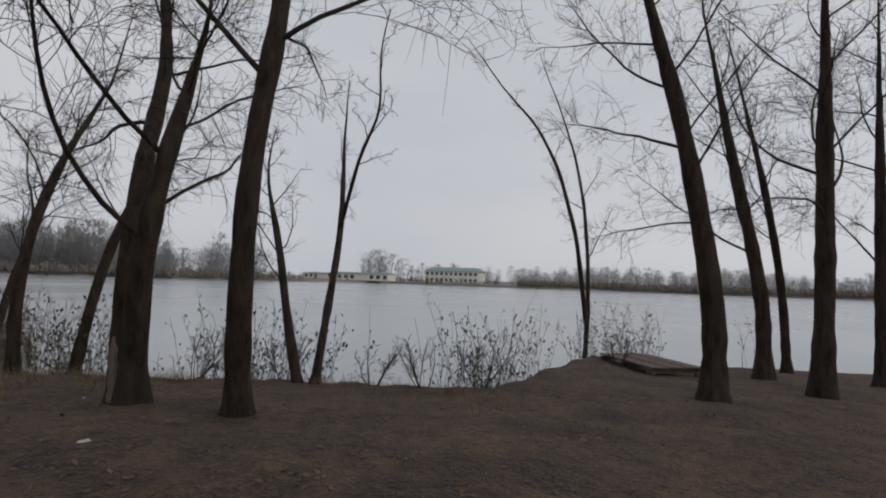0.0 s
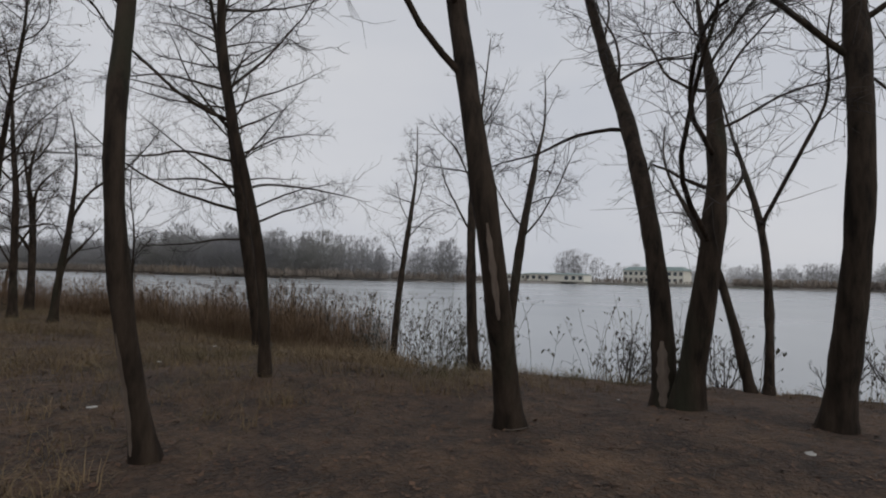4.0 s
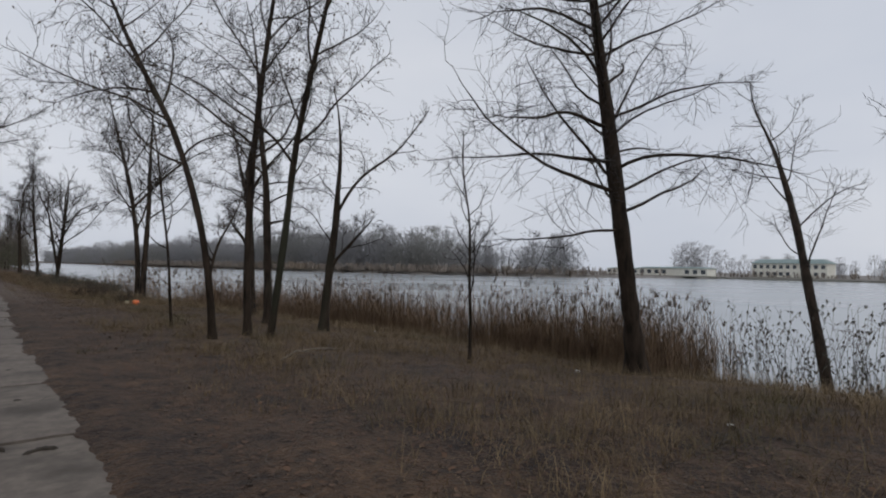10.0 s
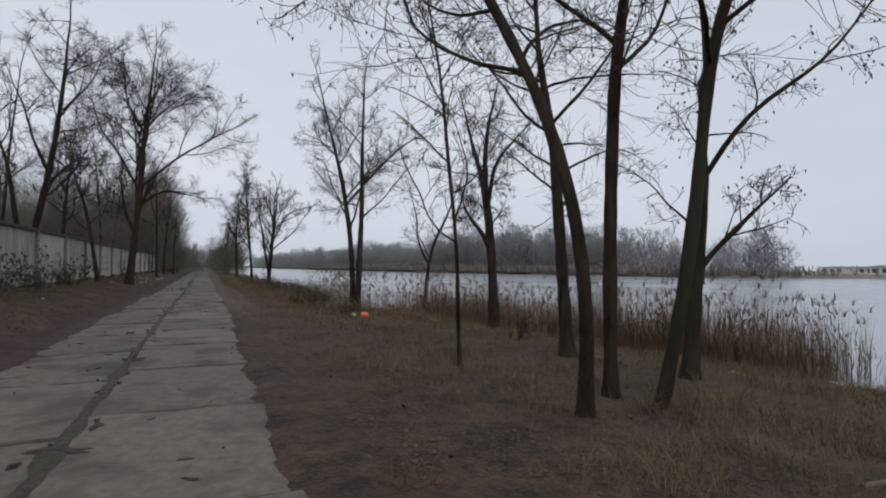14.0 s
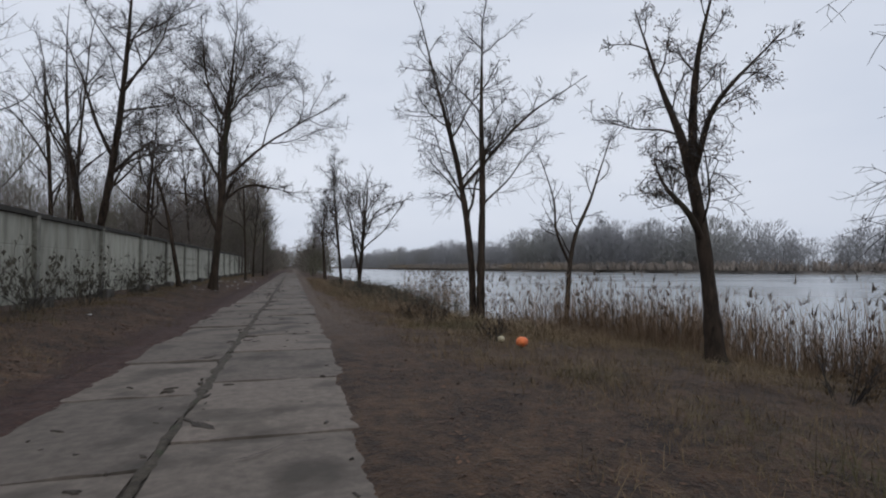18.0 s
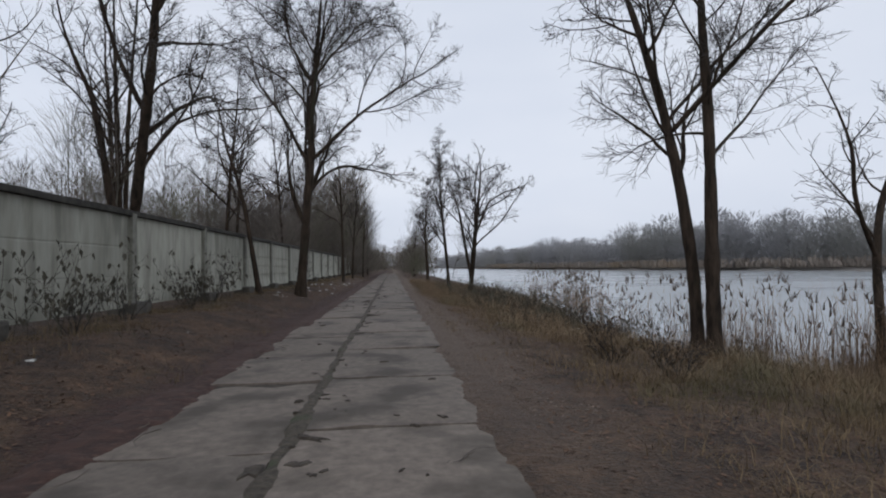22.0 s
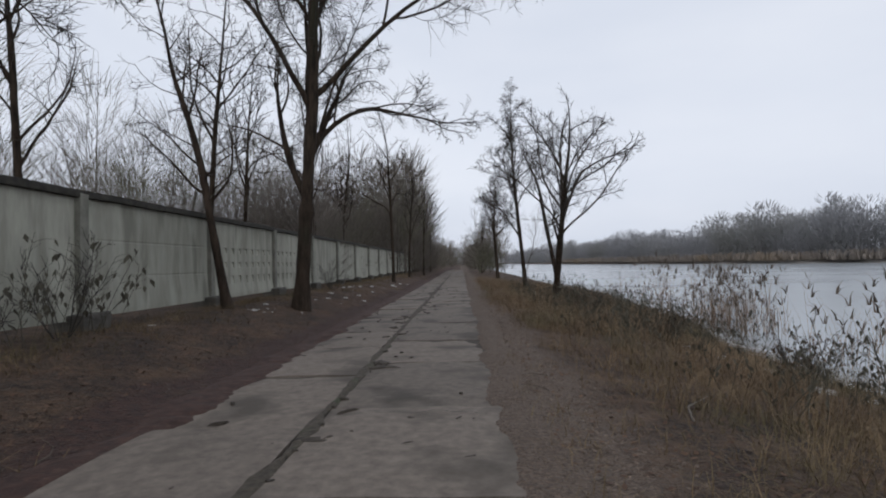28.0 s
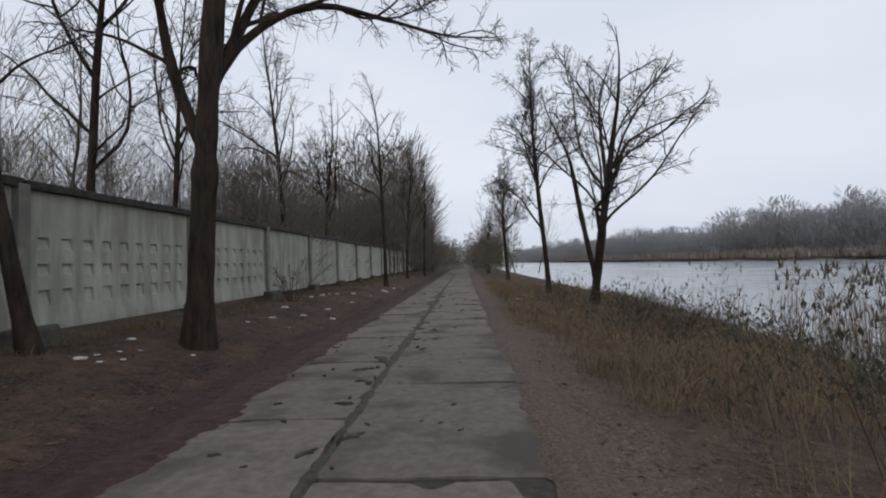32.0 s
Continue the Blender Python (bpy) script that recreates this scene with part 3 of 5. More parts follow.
tree((14.73, 1.02, -0.32), [(0.207, [(0.0, 0.0, 0.0), (0.01, -0.03, 1.19), (0.05, 0.1, 2.38), (0.09, 0.29, 3.57), (0.14, 0.5, 4.77), (0.19, 0.77, 5.96), (0.25, 1.06, 7.15)])], 11, 16, 1.0, 'wide',
     'bare leaning tree with a thick dark trunk on the bank')
tree((23.22, 3.99, -1.55), [(0.085, [(0.0, 0.0, 0.0), (0.64, -0.06, 2.01), (1.24, 0.03, 4.01), (1.82, 0.27, 6.02), (2.38, 0.69, 8.03), (2.92, 1.34, 10.03), (3.47, 2.14, 12.04)]), (0.085, [(0.0, -0.03, 2.0), (-0.03, 0.31, 4.67), (-0.09, 0.92, 7.02), (-0.16, 1.73, 8.65), (-0.27, 2.86, 9.93), (-0.34, 3.61, 11.02)])], 8, 14, 0.9, 'fine',
     'thin twin-stemmed bare tree beside the jetty')
tree((12.50, 7.52, -0.38), [(0.079, [(0.0, 0.0, 0.0), (0.29, 0.02, 1.0), (0.69, 0.1, 2.01), (1.21, 0.31, 3.01), (1.79, 0.67, 4.01), (2.4, 1.04, 5.02), (3.04, 1.36, 6.02)]), (0.039, [(0.19, -0.29, 3.82), (0.35, -0.55, 4.26), (0.56, -0.87, 4.92), (0.49, -0.76, 5.64)])], 5.5, 10, 0.7, 'fine',
     'thin bare sapling with a curved crown')
tree((12.34, 7.72, -0.38), [(0.087, [(0.0, 0.0, 0.0), (-0.05, 0.16, 0.7), (-0.03, 0.33, 1.39), (0.11, 0.56, 2.09), (0.37, 0.91, 2.79), (0.71, 1.38, 3.48), (1.1, 1.78, 4.18)])], 5, 9, 0.7, 'fine',
     'thin bare crooked tree on the bank edge')
tree((9.35, 6.45, -0.06), [(0.142, [(0.0, 0.0, 0.0), (-0.19, -0.1, 0.78), (-0.3, -0.2, 1.56), (-0.35, -0.25, 2.33), (-0.27, -0.27, 3.11), (-0.06, -0.24, 3.89), (0.14, -0.2, 4.67)])], 12, 18, 1.0, 'wide',
     'thick dark trunked bare tree near the river')
tree((9.25, 8.14, -0.06), [(0.140, [(0.0, 0.0, 0.0), (-0.02, 0.01, 0.83), (0.08, 0.12, 1.66), (0.33, 0.34, 2.48), (0.7, 0.63, 3.31), (1.16, 0.98, 4.14), (1.64, 1.4, 4.97)]), (0.156, [(-0.04, -0.25, 0.0), (-0.22, -0.41, 0.81), (-0.33, -0.57, 1.63), (-0.27, -0.64, 2.44), (0.0, -0.57, 3.26), (0.36, -0.41, 4.07), (0.76, -0.19, 4.88)])], 12, 22, 1.0, 'wide',
     'bare tree forking at the ground into two thick scarred stems', (0.03, 0.8, 3.35, 0.45))
tree((10.29, 11.78, -0.29), [(0.097, [(0.0, 0.0, 0.0), (-0.01, 0.07, 1.0), (0.2, 0.27, 2.0), (0.65, 0.61, 3.01), (1.31, 1.05, 4.01), (2.06, 1.52, 5.01), (2.85, 1.98, 6.01)])], 8, 12, 0.9, 'fine',
     'slim bare tree leaning along the shore')
tree((11.28, 11.78, -0.46), [(0.105, [(0.0, 0.0, 0.0), (0.21, 0.02, 0.97), (0.5, 0.07, 1.94), (0.94, 0.19, 2.91), (1.64, 0.41, 3.88), (2.56, 0.78, 4.85), (3.61, 1.15, 5.83)])], 7.5, 11, 0.9, 'fine',
     'slim bare tree leaning over the shore')
tree((6.63, 8.70, 0.04), [(0.117, [(0.0, 0.0, 0.0), (-0.24, -0.07, 0.67), (-0.52, -0.15, 1.34), (-0.63, -0.1, 2.02), (-0.59, 0.07, 2.69), (-0.5, 0.26, 3.36), (-0.42, 0.47, 4.03)])], 11, 15, 1.0, 'wide',
     'bare tree with a bent trunk and a bark scar', (1.0, 1.8, -2.6, 0.25))
tree((4.13, 10.31, 0.02), [(0.082, [(0.0, 0.0, 0.0), (-0.16, -0.08, 0.57), (-0.3, -0.15, 1.15), (-0.38, -0.17, 1.72), (-0.41, -0.14, 2.3), (-0.35, 0.01, 2.87), (-0.24, 0.15, 3.45)])], 10.5, 14, 0.8, 'wide',
     'bare leaning tree with a pale bark scar low on its trunk', (0.05, 0.95, -2.85, 0.30))
tree((10.10, 18.19, -0.52), [(0.167, [(0.0, 0.0, 0.0), (-0.37, -0.05, 1.42), (-0.63, -0.0, 2.83), (-0.83, 0.09, 4.25), (-1.07, 0.14, 5.66), (-1.42, 0.15, 7.08), (-1.77, 0.16, 8.5)])], 10, 46, 0.8, 'level',
     'bare tree with many level side branches')
tree((6.31, 12.19, 0.04), [(0.071, [(0.0, 0.0, 0.0), (-0.16, -0.19, 0.76), (-0.29, -0.28, 1.52), (-0.47, -0.29, 2.27), (-0.63, -0.12, 3.03), (-0.63, 0.12, 3.79), (-0.64, 0.35, 4.55)])], 10, 14, 0.9, 'wide',
     'bare tree with an S-curved dark trunk')
tree((12.04, 15.56, -0.88), [(0.099, [(0.0, 0.0, 0.0), (0.42, 0.31, 1.09), (0.87, 0.62, 2.17), (1.41, 0.95, 3.26), (2.04, 1.37, 4.35), (2.74, 1.89, 5.43), (3.45, 2.54, 6.52)])], 7, 12, 0.8, 'fine',
     'slim bare curved tree at the cove')
tree((7.8, 20.4, -0.32), [(0.034, [(0.0, 0.0, 0.0), (0.03, -0.02, 0.9), (-0.02, 0.04, 1.7), (0.05, 0.02, 2.5), (-0.04, 0.1, 3.1), (-0.12, 0.14, 3.7)])], 4.4, 14, 0.8, 'fine',
     'thin bare sapling in dry grass')
tree((7.72, 26.05, -0.31), [(0.122, [(0.0, 0.0, 0.0), (0.04, -0.06, 1.0), (0.15, -0.07, 1.99), (0.31, -0.04, 2.99), (0.38, 0.02, 3.99), (0.39, -0.05, 4.99), (0.31, -0.06, 5.98)]), (0.046, [(0.34, -0.3, 3.42), (0.5, -0.45, 3.94), (0.87, -0.78, 4.45), (1.3, -1.16, 4.72), (1.59, -1.41, 5.11)]), (0.055, [(0.19, -0.17, 1.89), (0.31, -0.28, 2.1), (0.45, -0.4, 2.26)])], 6.5, 14, 0.9, 'pods',
     'small bare forked tree with a broken stub')
tree((5.58, 24.56, -0.14), [(0.084, [(0.0, 0.0, 0.0), (0.03, -0.34, 1.3), (0.12, -0.47, 2.61), (0.2, -0.54, 3.91), (0.17, -1.1, 5.21), (0.21, -1.67, 6.51), (0.25, -2.23, 7.82)])], 11, 16, 1.0, 'pods',
     'tall leaning tree with dark bark and a few dead leaves')
tree((4.25, 24.25, -0.07), [(0.074, [(0.0, 0.0, 0.0), (-0.18, -0.28, 1.08), (-0.36, -0.29, 2.17), (-0.54, 0.05, 3.25), (-0.76, 0.58, 4.34), (-1.16, 1.14, 5.42), (-1.5, 1.69, 6.5)])], 11, 18, 1.0, 'pods',
     'tall tree with a strongly bent dark trunk')
tree((5.27, 25.03, -0.12), [(0.09, [(0.0, 0.0, 0.0), (-0.09, -0.08, 1.3), (-0.1, -0.11, 2.6), (-0.08, -0.16, 3.9), (-0.03, -0.37, 5.19), (0.04, -0.58, 6.49), (0.11, -0.79, 7.79)])], 11, 15, 1.0, 'pods',
     'tall straight dark tree in a close group')
tree((7.25, 28.54, -0.27), [(0.132, [(0.0, 0.0, 0.0), (0.0, 0.13, 1.08), (-0.0, 0.26, 2.16), (0.01, 0.39, 3.25), (0.02, 0.52, 4.33), (-0.05, 0.73, 5.41), (-0.11, 0.93, 6.49)])], 10, 22, 0.9, 'level',
     'bare tree with fine spreading side branches')
tree((4.2, 27.1, -0.06), [(0.034, [(0.0, 0.0, 0.0), (-0.08, -0.1, 0.57), (-0.15, -0.22, 1.15), (-0.2, -0.3, 1.72), (-0.3, -0.36, 2.3), (-0.4, -0.42, 2.87), (-0.5, -0.48, 3.45)])], 6.5, 12, 0.7, 'pods',
     'thin crooked young tree with hanging dry pods')
tree((9.25, 35.09, -0.55), [(0.18, [(0.0, 0.0, 0.0), (0.07, 0.2, 1.25), (0.12, 0.43, 2.5), (0.15, 0.7, 3.74), (0.12, 1.07, 4.99), (-0.02, 1.56, 6.24), (-0.1, 2.0, 7.49)]), (0.1, [(-0.3, 0.31, 4.54), (-0.25, 0.26, 5.6), (-0.15, 0.16, 6.69), (-0.08, 0.08, 7.22)]), (0.081, [(-0.28, 0.29, 4.48), (-0.0, 0.0, 5.42), (0.32, -0.33, 5.88)]), (0.081, [(-0.2, 0.2, 2.98), (-0.33, 0.34, 3.21), (-0.51, 0.53, 3.45)])], 8.5, 36, 1.3, 'pods',
     'forked bare tree with dry pods hanging in its crown')
tree((6.80, 43.65, -0.49), [(0.135, [(0.0, 0.0, 0.0), (0.01, 0.16, 1.82), (-0.09, 0.4, 3.65), (-0.3, 0.69, 5.47), (-0.62, 1.04, 7.29), (-1.01, 1.4, 9.12), (-1.33, 1.74, 10.94)]), (0.146, [(0.15, -0.3, 0.0), (0.22, -0.17, 1.8), (0.32, -0.03, 3.6), (0.39, 0.12, 5.4), (0.4, 0.29, 7.2), (0.48, 0.37, 9.0), (0.52, 0.47, 10.8)]), (0.061, [(0.41, -0.21, 5.26), (0.89, -0.45, 6.24), (1.34, -0.68, 6.79), (1.99, -1.01, 7.44), (2.62, -1.33, 7.8)])], 12, 34, 1.0, 'wide',
     'twin-stemmed bare tree with a tall open crown')
tree((9.72, 42.51, -0.90), [(0.093, [(0.0, 0.0, 0.0), (0.24, 0.21, 1.18), (0.47, 0.5, 2.35), (0.85, 0.77, 3.53), (1.54, 0.94, 4.71), (2.15, 1.26, 5.88), (2.79, 1.59, 7.06)]), (0.051, [(-0.05, 0.04, 3.05), (-0.27, 0.22, 3.65), (-0.21, 0.17, 4.57), (-0.39, 0.32, 5.13)])], 6.5, 14, 0.8, 'fine',
     'small forked bare tree at the water edge')
tree((5.96, 70.32, -0.43), [(0.182, [(0.0, 0.0, 0.0), (0.0, -0.56, 1.22), (0.04, -1.14, 2.43), (0.08, -1.73, 3.65), (0.12, -2.32, 4.86), (0.16, -2.9, 6.08), (0.21, -3.48, 7.3)]), (0.118, [(0.05, -0.01, 1.65), (-0.39, 0.07, 3.66), (-0.74, 0.13, 5.97), (-1.54, 0.27, 7.76)]), (0.082, [(0.43, -0.09, 4.9), (1.34, -0.26, 6.4), (2.57, -0.5, 7.08), (3.52, -0.69, 7.27)]), (0.082, [(0.58, -0.11, 5.67), (0.4, -0.08, 7.76), (0.68, -0.13, 9.04)])], 9.5, 20, 0.75, 'willow',
     'spreading bare willow-like tree by the road')
tree((5.02, 75.44, -0.29), [(0.134, [(0.0, 0.0, 0.0), (-0.16, -0.21, 1.91), (-0.36, -0.42, 3.81), (-0.54, -0.62, 5.72), (-0.67, -0.83, 7.62), (-0.74, -1.04, 9.53), (-0.78, -1.25, 11.43)])], 11, 24, 1.1, 'up',
     'tall slender bare tree beside the road')
tree((5.0, 100.0, -0.27), [(0.168, [(0.0, 0.0, 0.0), (-0.32, 0.02, 5.44), (-0.06, 0.0, 10.28)])], 12, 24, 1.0, 'up',
     'distant slender bare tree beside the road')
tree((-3.44, 57.19, 0.21), [(0.205, [(0.0, 0.0, 0.0), (0.2, -0.19, 2.02), (0.36, -0.26, 4.03), (0.52, -0.25, 6.05), (0.55, -0.32, 8.07), (0.74, -0.36, 10.09), (0.95, -0.4, 12.1)]), (0.113, [(0.02, 0.01, 3.43), (-0.2, -0.09, 4.1), (-0.36, -0.17, 4.82), (-0.49, -0.23, 5.94)]), (0.079, [(0.26, 0.12, 4.15), (0.43, 0.2, 4.68), (0.84, 0.39, 5.3), (1.49, 0.69, 5.8), (1.97, 0.92, 5.99), (2.68, 1.25, 5.86), (3.54, 1.65, 5.77), (4.0, 1.86, 5.66)]), (0.103, [(0.35, 0.16, 4.46), (0.61, 0.29, 5.11), (0.84, 0.39, 5.78), (1.08, 0.5, 6.24)])], 16, 34, 1.0, 'fan',
     'large bare roadside tree with heavy spreading limbs')
tree((-6.16, 47.63, 0.45), [(0.144, [(0.0, 0.0, 0.0), (0.0, 0.0, 1.3), (0.4, -0.58, 2.51), (0.72, -1.03, 3.72), (0.98, -1.32, 4.93), (1.2, -1.54, 6.14), (1.38, -1.77, 7.36), (1.54, -2.0, 8.57)]), (0.111, [(-0.22, -0.13, 1.71), (-0.33, -0.2, 2.56), (-0.51, -0.31, 4.01), (-0.72, -0.44, 5.44), (-1.09, -0.67, 6.34), (-1.25, -0.77, 6.9)]), (0.046, [(0.14, 0.09, 4.2), (0.81, 0.5, 4.92), (1.75, 1.08, 5.53), (2.9, 1.78, 5.71)])], 13, 34, 1.1, 'wide',
     'tall twin-stemmed tree rising behind the fence')
tree((20.99, -3.5, -0.3), [(0.17, [(0.0, 0.0, 0.0), (-0.0, -0.01, 3.55), (-0.01, -0.02, 9.46)])], 10, 14, 1.0, 'wide',
     'bare riverside tree with ivy-dark trunk')
tree((-4.73, 55.41, 0.42), [(0.113, [(0.0, 0.0, 0.0), (-0.18, -0.11, 1.18), (-0.35, -0.18, 2.36), (-0.54, -0.19, 3.55), (-0.84, -0.18, 4.73), (-1.26, -0.19, 5.91), (-1.49, -0.09, 7.09)])], 9, 12, 0.8, 'fine',
     'thin crooked tree leaning in front of the fence')


# ---------------------------------------------------------------- road of concrete slabs
road = thing("road", (0, 0, 0), "old road of two rows of worn concrete slabs", "road", kind="structure")


def slab_mesh(name, length, width, seed, side):
    """A cast slab with chipped edges."""
    rng = random.Random(seed)
    bm = bmesh.new()
    nx, ny = 6, max(3, int(length / 0.35))
    grid = {}
    for i in range(nx + 1):
        for j in range(ny + 1):
            x, y = (i / nx - 0.5) * width, (j / ny - 0.5) * length
            border = i in (0, nx) or j in (0, ny)
            if border:
                x += rng.gauss(0, 0.012) - (0.02 * (1 if i == nx else -1 if i == 0 else 0)) * rng.random()
                y += rng.gauss(0, 0.012)
            if (i == nx and side > 0) or (i == 0 and side < 0):
                x -= side * abs(rng.gauss(0, 0.02 if side > 0 else 0.045))
            grid[i, j] = bm.verts.new((x, y, 0.0 - (rng.uniform(0.004, 0.02) if border else rng.uniform(-0.003, 0.003))))
    for i in range(nx):
        for j in range(ny):
            bm.faces.new((grid[i, j], grid[i + 1, j], grid[i + 1, j + 1], grid[i, j + 1]))
    rim = [e for e in bm.edges if e.is_boundary]
    out = bmesh.ops.extrude_edge_only(bm, edges=rim)
    for v in out["geom"]:
        if isinstance(v, bmesh.types.BMVert):
            v.co.z = -0.12
    bmesh.ops.recalc_face_normals(bm, faces=bm.faces)
    return bm_mesh(name, bm, M_SLAB)


JOINTS_RIGHT = [33.1 - 2.45 * k for k in range(21, 0, -1)] + [33.15, 35.7, 38.1, 40.4, 42.9, 45.4, 47.6, 50.1, 52.4, 55.3, 57.8, 60.3]
JOINTS_LEFT = [32.5 - 2.45 * k for k in range(21, 0, -1)] + [32.56, 35.0, 37.5, 40.2, 42.25, 44.75, 46.9, 49.2, 51.6, 53.9, 57.0, 59.6]
while JOINTS_RIGHT[-1] < 175:
    JOINTS_RIGHT.append(JOINTS_RIGHT[-1] + 2.45)
while JOINTS_LEFT[-1] < 175:
    JOINTS_LEFT.append(JOINTS_LEFT[-1] + 2.45)
def centre(y):
    return float(np.interp(y, [44, 48], [-0.34, -0.28]))


def rim_left(y):
    return float(np.interp(y, [44, 48], [-1.84, -1.72]))


def rim_right(y):
    """Soil has crept over the slabs' outer edge, most before the straight."""
    return float(np.interp(y, [16, 22, 31, 35, 60], [1.42, 1.28, 1.28, 1.46, 1.50]))


slab_no = 0
for joints, side in ((JOINTS_RIGHT, 1), (JOINTS_LEFT, -1)):
    for a, b in zip(joints, joints[1:]):
        slab_no += 1
        mid = centre((a + b) / 2)
        rim = rim_right((a + b) / 2) if side > 0 else rim_left((a + b) / 2)
        lo, hi = (mid + 0.025, rim) if side > 0 else (rim, mid - 0.025)
        me = slab_mesh("slab", b - a - 0.05, hi - lo, slab_no, side)
        ob = part("slab", me, road, place=((lo + hi) / 2 + random.uniform(-0.015, 0.015), (a + b) / 2, random.uniform(-0.012, 0.012)))
        ob.rotation_euler = (random.uniform(-0.006, 0.006), random.uniform(-0.008, 0.008), random.uniform(-0.006, 0.006))


def crack(x, y, turn, length, seed):
    """A dark wandering crack across a slab."""
    rng = np.random.default_rng(seed)
    n = 14
    heading = turn + rng.normal(0, 0.45, n) + np.cumsum(rng.normal(0, 0.1, n))
    px, py = x + np.cumsum(np.cos(heading)) * length / n, y + np.cumsum(np.sin(heading)) * length / n
    w = 0.006 * rng.uniform(0.3, 1.4, n)
    w[0] = w[-1] = 0.002
    v = np.stack([np.stack([px - np.sin(heading) * w, py + np.cos(heading) * w, np.full(n, 0.022)], 1), np.stack([px + np.sin(heading) * w, py - np.cos(heading) * w, np.full(n, 0.022)], 1)], 1).reshape(-1, 3)
    i = np.arange(n - 1) * 2
    s = Soup()
    s.add(v, np.stack([i, i + 1, i + 3, i + 2], 1))
    part("crack", s.mesh("crack", M_JOINT), road)


for k, (x, y, turn, length) in enumerate([(0.1, 47.3, 0.1, 1.3), (0.0, 47.9, 0.2, 0.8), (-0.9, 45.0, 0.5, 0.6), (0.3, 51.4, 0.0, 1.2), (0.5, 43.4, 1.2, 0.9), (-1.2, 41.2, 0.9, 0.8), (0.9, 37.0, 0.2, 0.7), (0.2, 34.6, 2.0, 0.8), (-1.1, 34.2, 0.3, 0.9), (0.4, 56.6, 0.4, 0.9),
                                            (0.2, 30.0, 1.0, 0.9), (-0.9, 29.0, 0.2, 0.8), (0.6, 25.6, 0.6, 1.0), (0.1, 22.3, 0.1, 1.1), (-1.0, 22.8, 0.8, 0.7), (0.7, 19.6, 0.3, 0.8)]):
    crack(x, y, turn, length, k)
bed = Soup()
ys = np.arange(-21, 176, 0.6)
xs = np.linspace(-1.66, 1.46, 15)
gx, gy = np.meshgrid(xs, ys)
gz = np.array([-0.028 + 0.012 * noise.noise(Vector((x * 3, y * 3, 0))) for x, y in zip(gx.ravel(), gy.ravel())])
i = (np.arange(len(ys) - 1)[:, None] * len(xs) + np.arange(len(xs) - 1)[None, :]).ravel()
bed.add(np.stack([gx.ravel(), gy.ravel(), gz], 1), np.stack([i, i + 1, i + len(xs) + 1, i + len(xs)], 1))
part("joint_fill", bed.mesh("joint_fill", M_JOINT), road, "dark soil and moss in the slab joints")



def wobble(y, scale, seed):
    return noise.noise(Vector((seed * 7.3, y * scale, seed)))


def ridge(name, y0, y1, inner, outer, high, mat, label):
    """A low uneven bank of soil that laps over slab edges."""
    s = Soup()
    ys = np.arange(y0, y1, 0.06)
    v = []
    for y in ys:
        a, b = inner(y), outer(y)
        for u, z in ((0, -0.016), (0.2, high * 0.6), (0.5, high), (0.8, high * 0.6), (1, -0.016)):
            x = a + (b - a) * u
            v.append((x, y, (surface(x, y) if abs(x) > 1.66 else 0.0) + z + 0.009 * noise.noise(Vector((x * 14, y * 14, 2)))))
    i = (np.arange(len(ys) - 1)[:, None] * 5 + np.arange(4)[None, :]).ravel()
    s.add(np.array(v), np.stack([i, i + 1, i + 6, i + 5], 1))
    tagged(part(name, s.mesh(name, mat, True), road, label), kind="stuff")


def joint_half(y):
    return max(0.022, 0.070 + 0.060 * wobble(y, 0.7, 1) + 0.050 * wobble(y, 3.0, 2) + 0.022 * wobble(y, 11.0, 12))


ridge("joint_soil", 8, 110, lambda y: centre(y) - joint_half(y) + 0.05 * wobble(y, 2.0, 5), lambda y: centre(y) + joint_half(y) + 0.05 * wobble(y, 2.0, 6), 0.011, M_SEAM, "dark soil and moss swollen out of the centre joint")
ridge("verge_soil", 14, 110, lambda y: rim_left(y) - 0.40 + 0.18 * wobble(y, 0.8, 3) + 0.08 * wobble(y, 4.0, 13), lambda y: rim_left(y) + 0.15 + 0.17 * wobble(y, 1.1, 4) + 0.09 * wobble(y, 4.0, 7) + 0.06 * wobble(y, 11.0, 17), 0.036, M_MUD, "wet dark soil lapping over the slab edge")
ridge("verge_soil", 8, 110, lambda y: rim_right(y) - 0.12 + 0.10 * wobble(y, 1.3, 8) + 0.07 * wobble(y, 5.0, 9), lambda y: 1.95 + 0.1 * wobble(y, 1.0, 10), 0.024, M_GROUND, "trodden soil lapping over the slab edge")


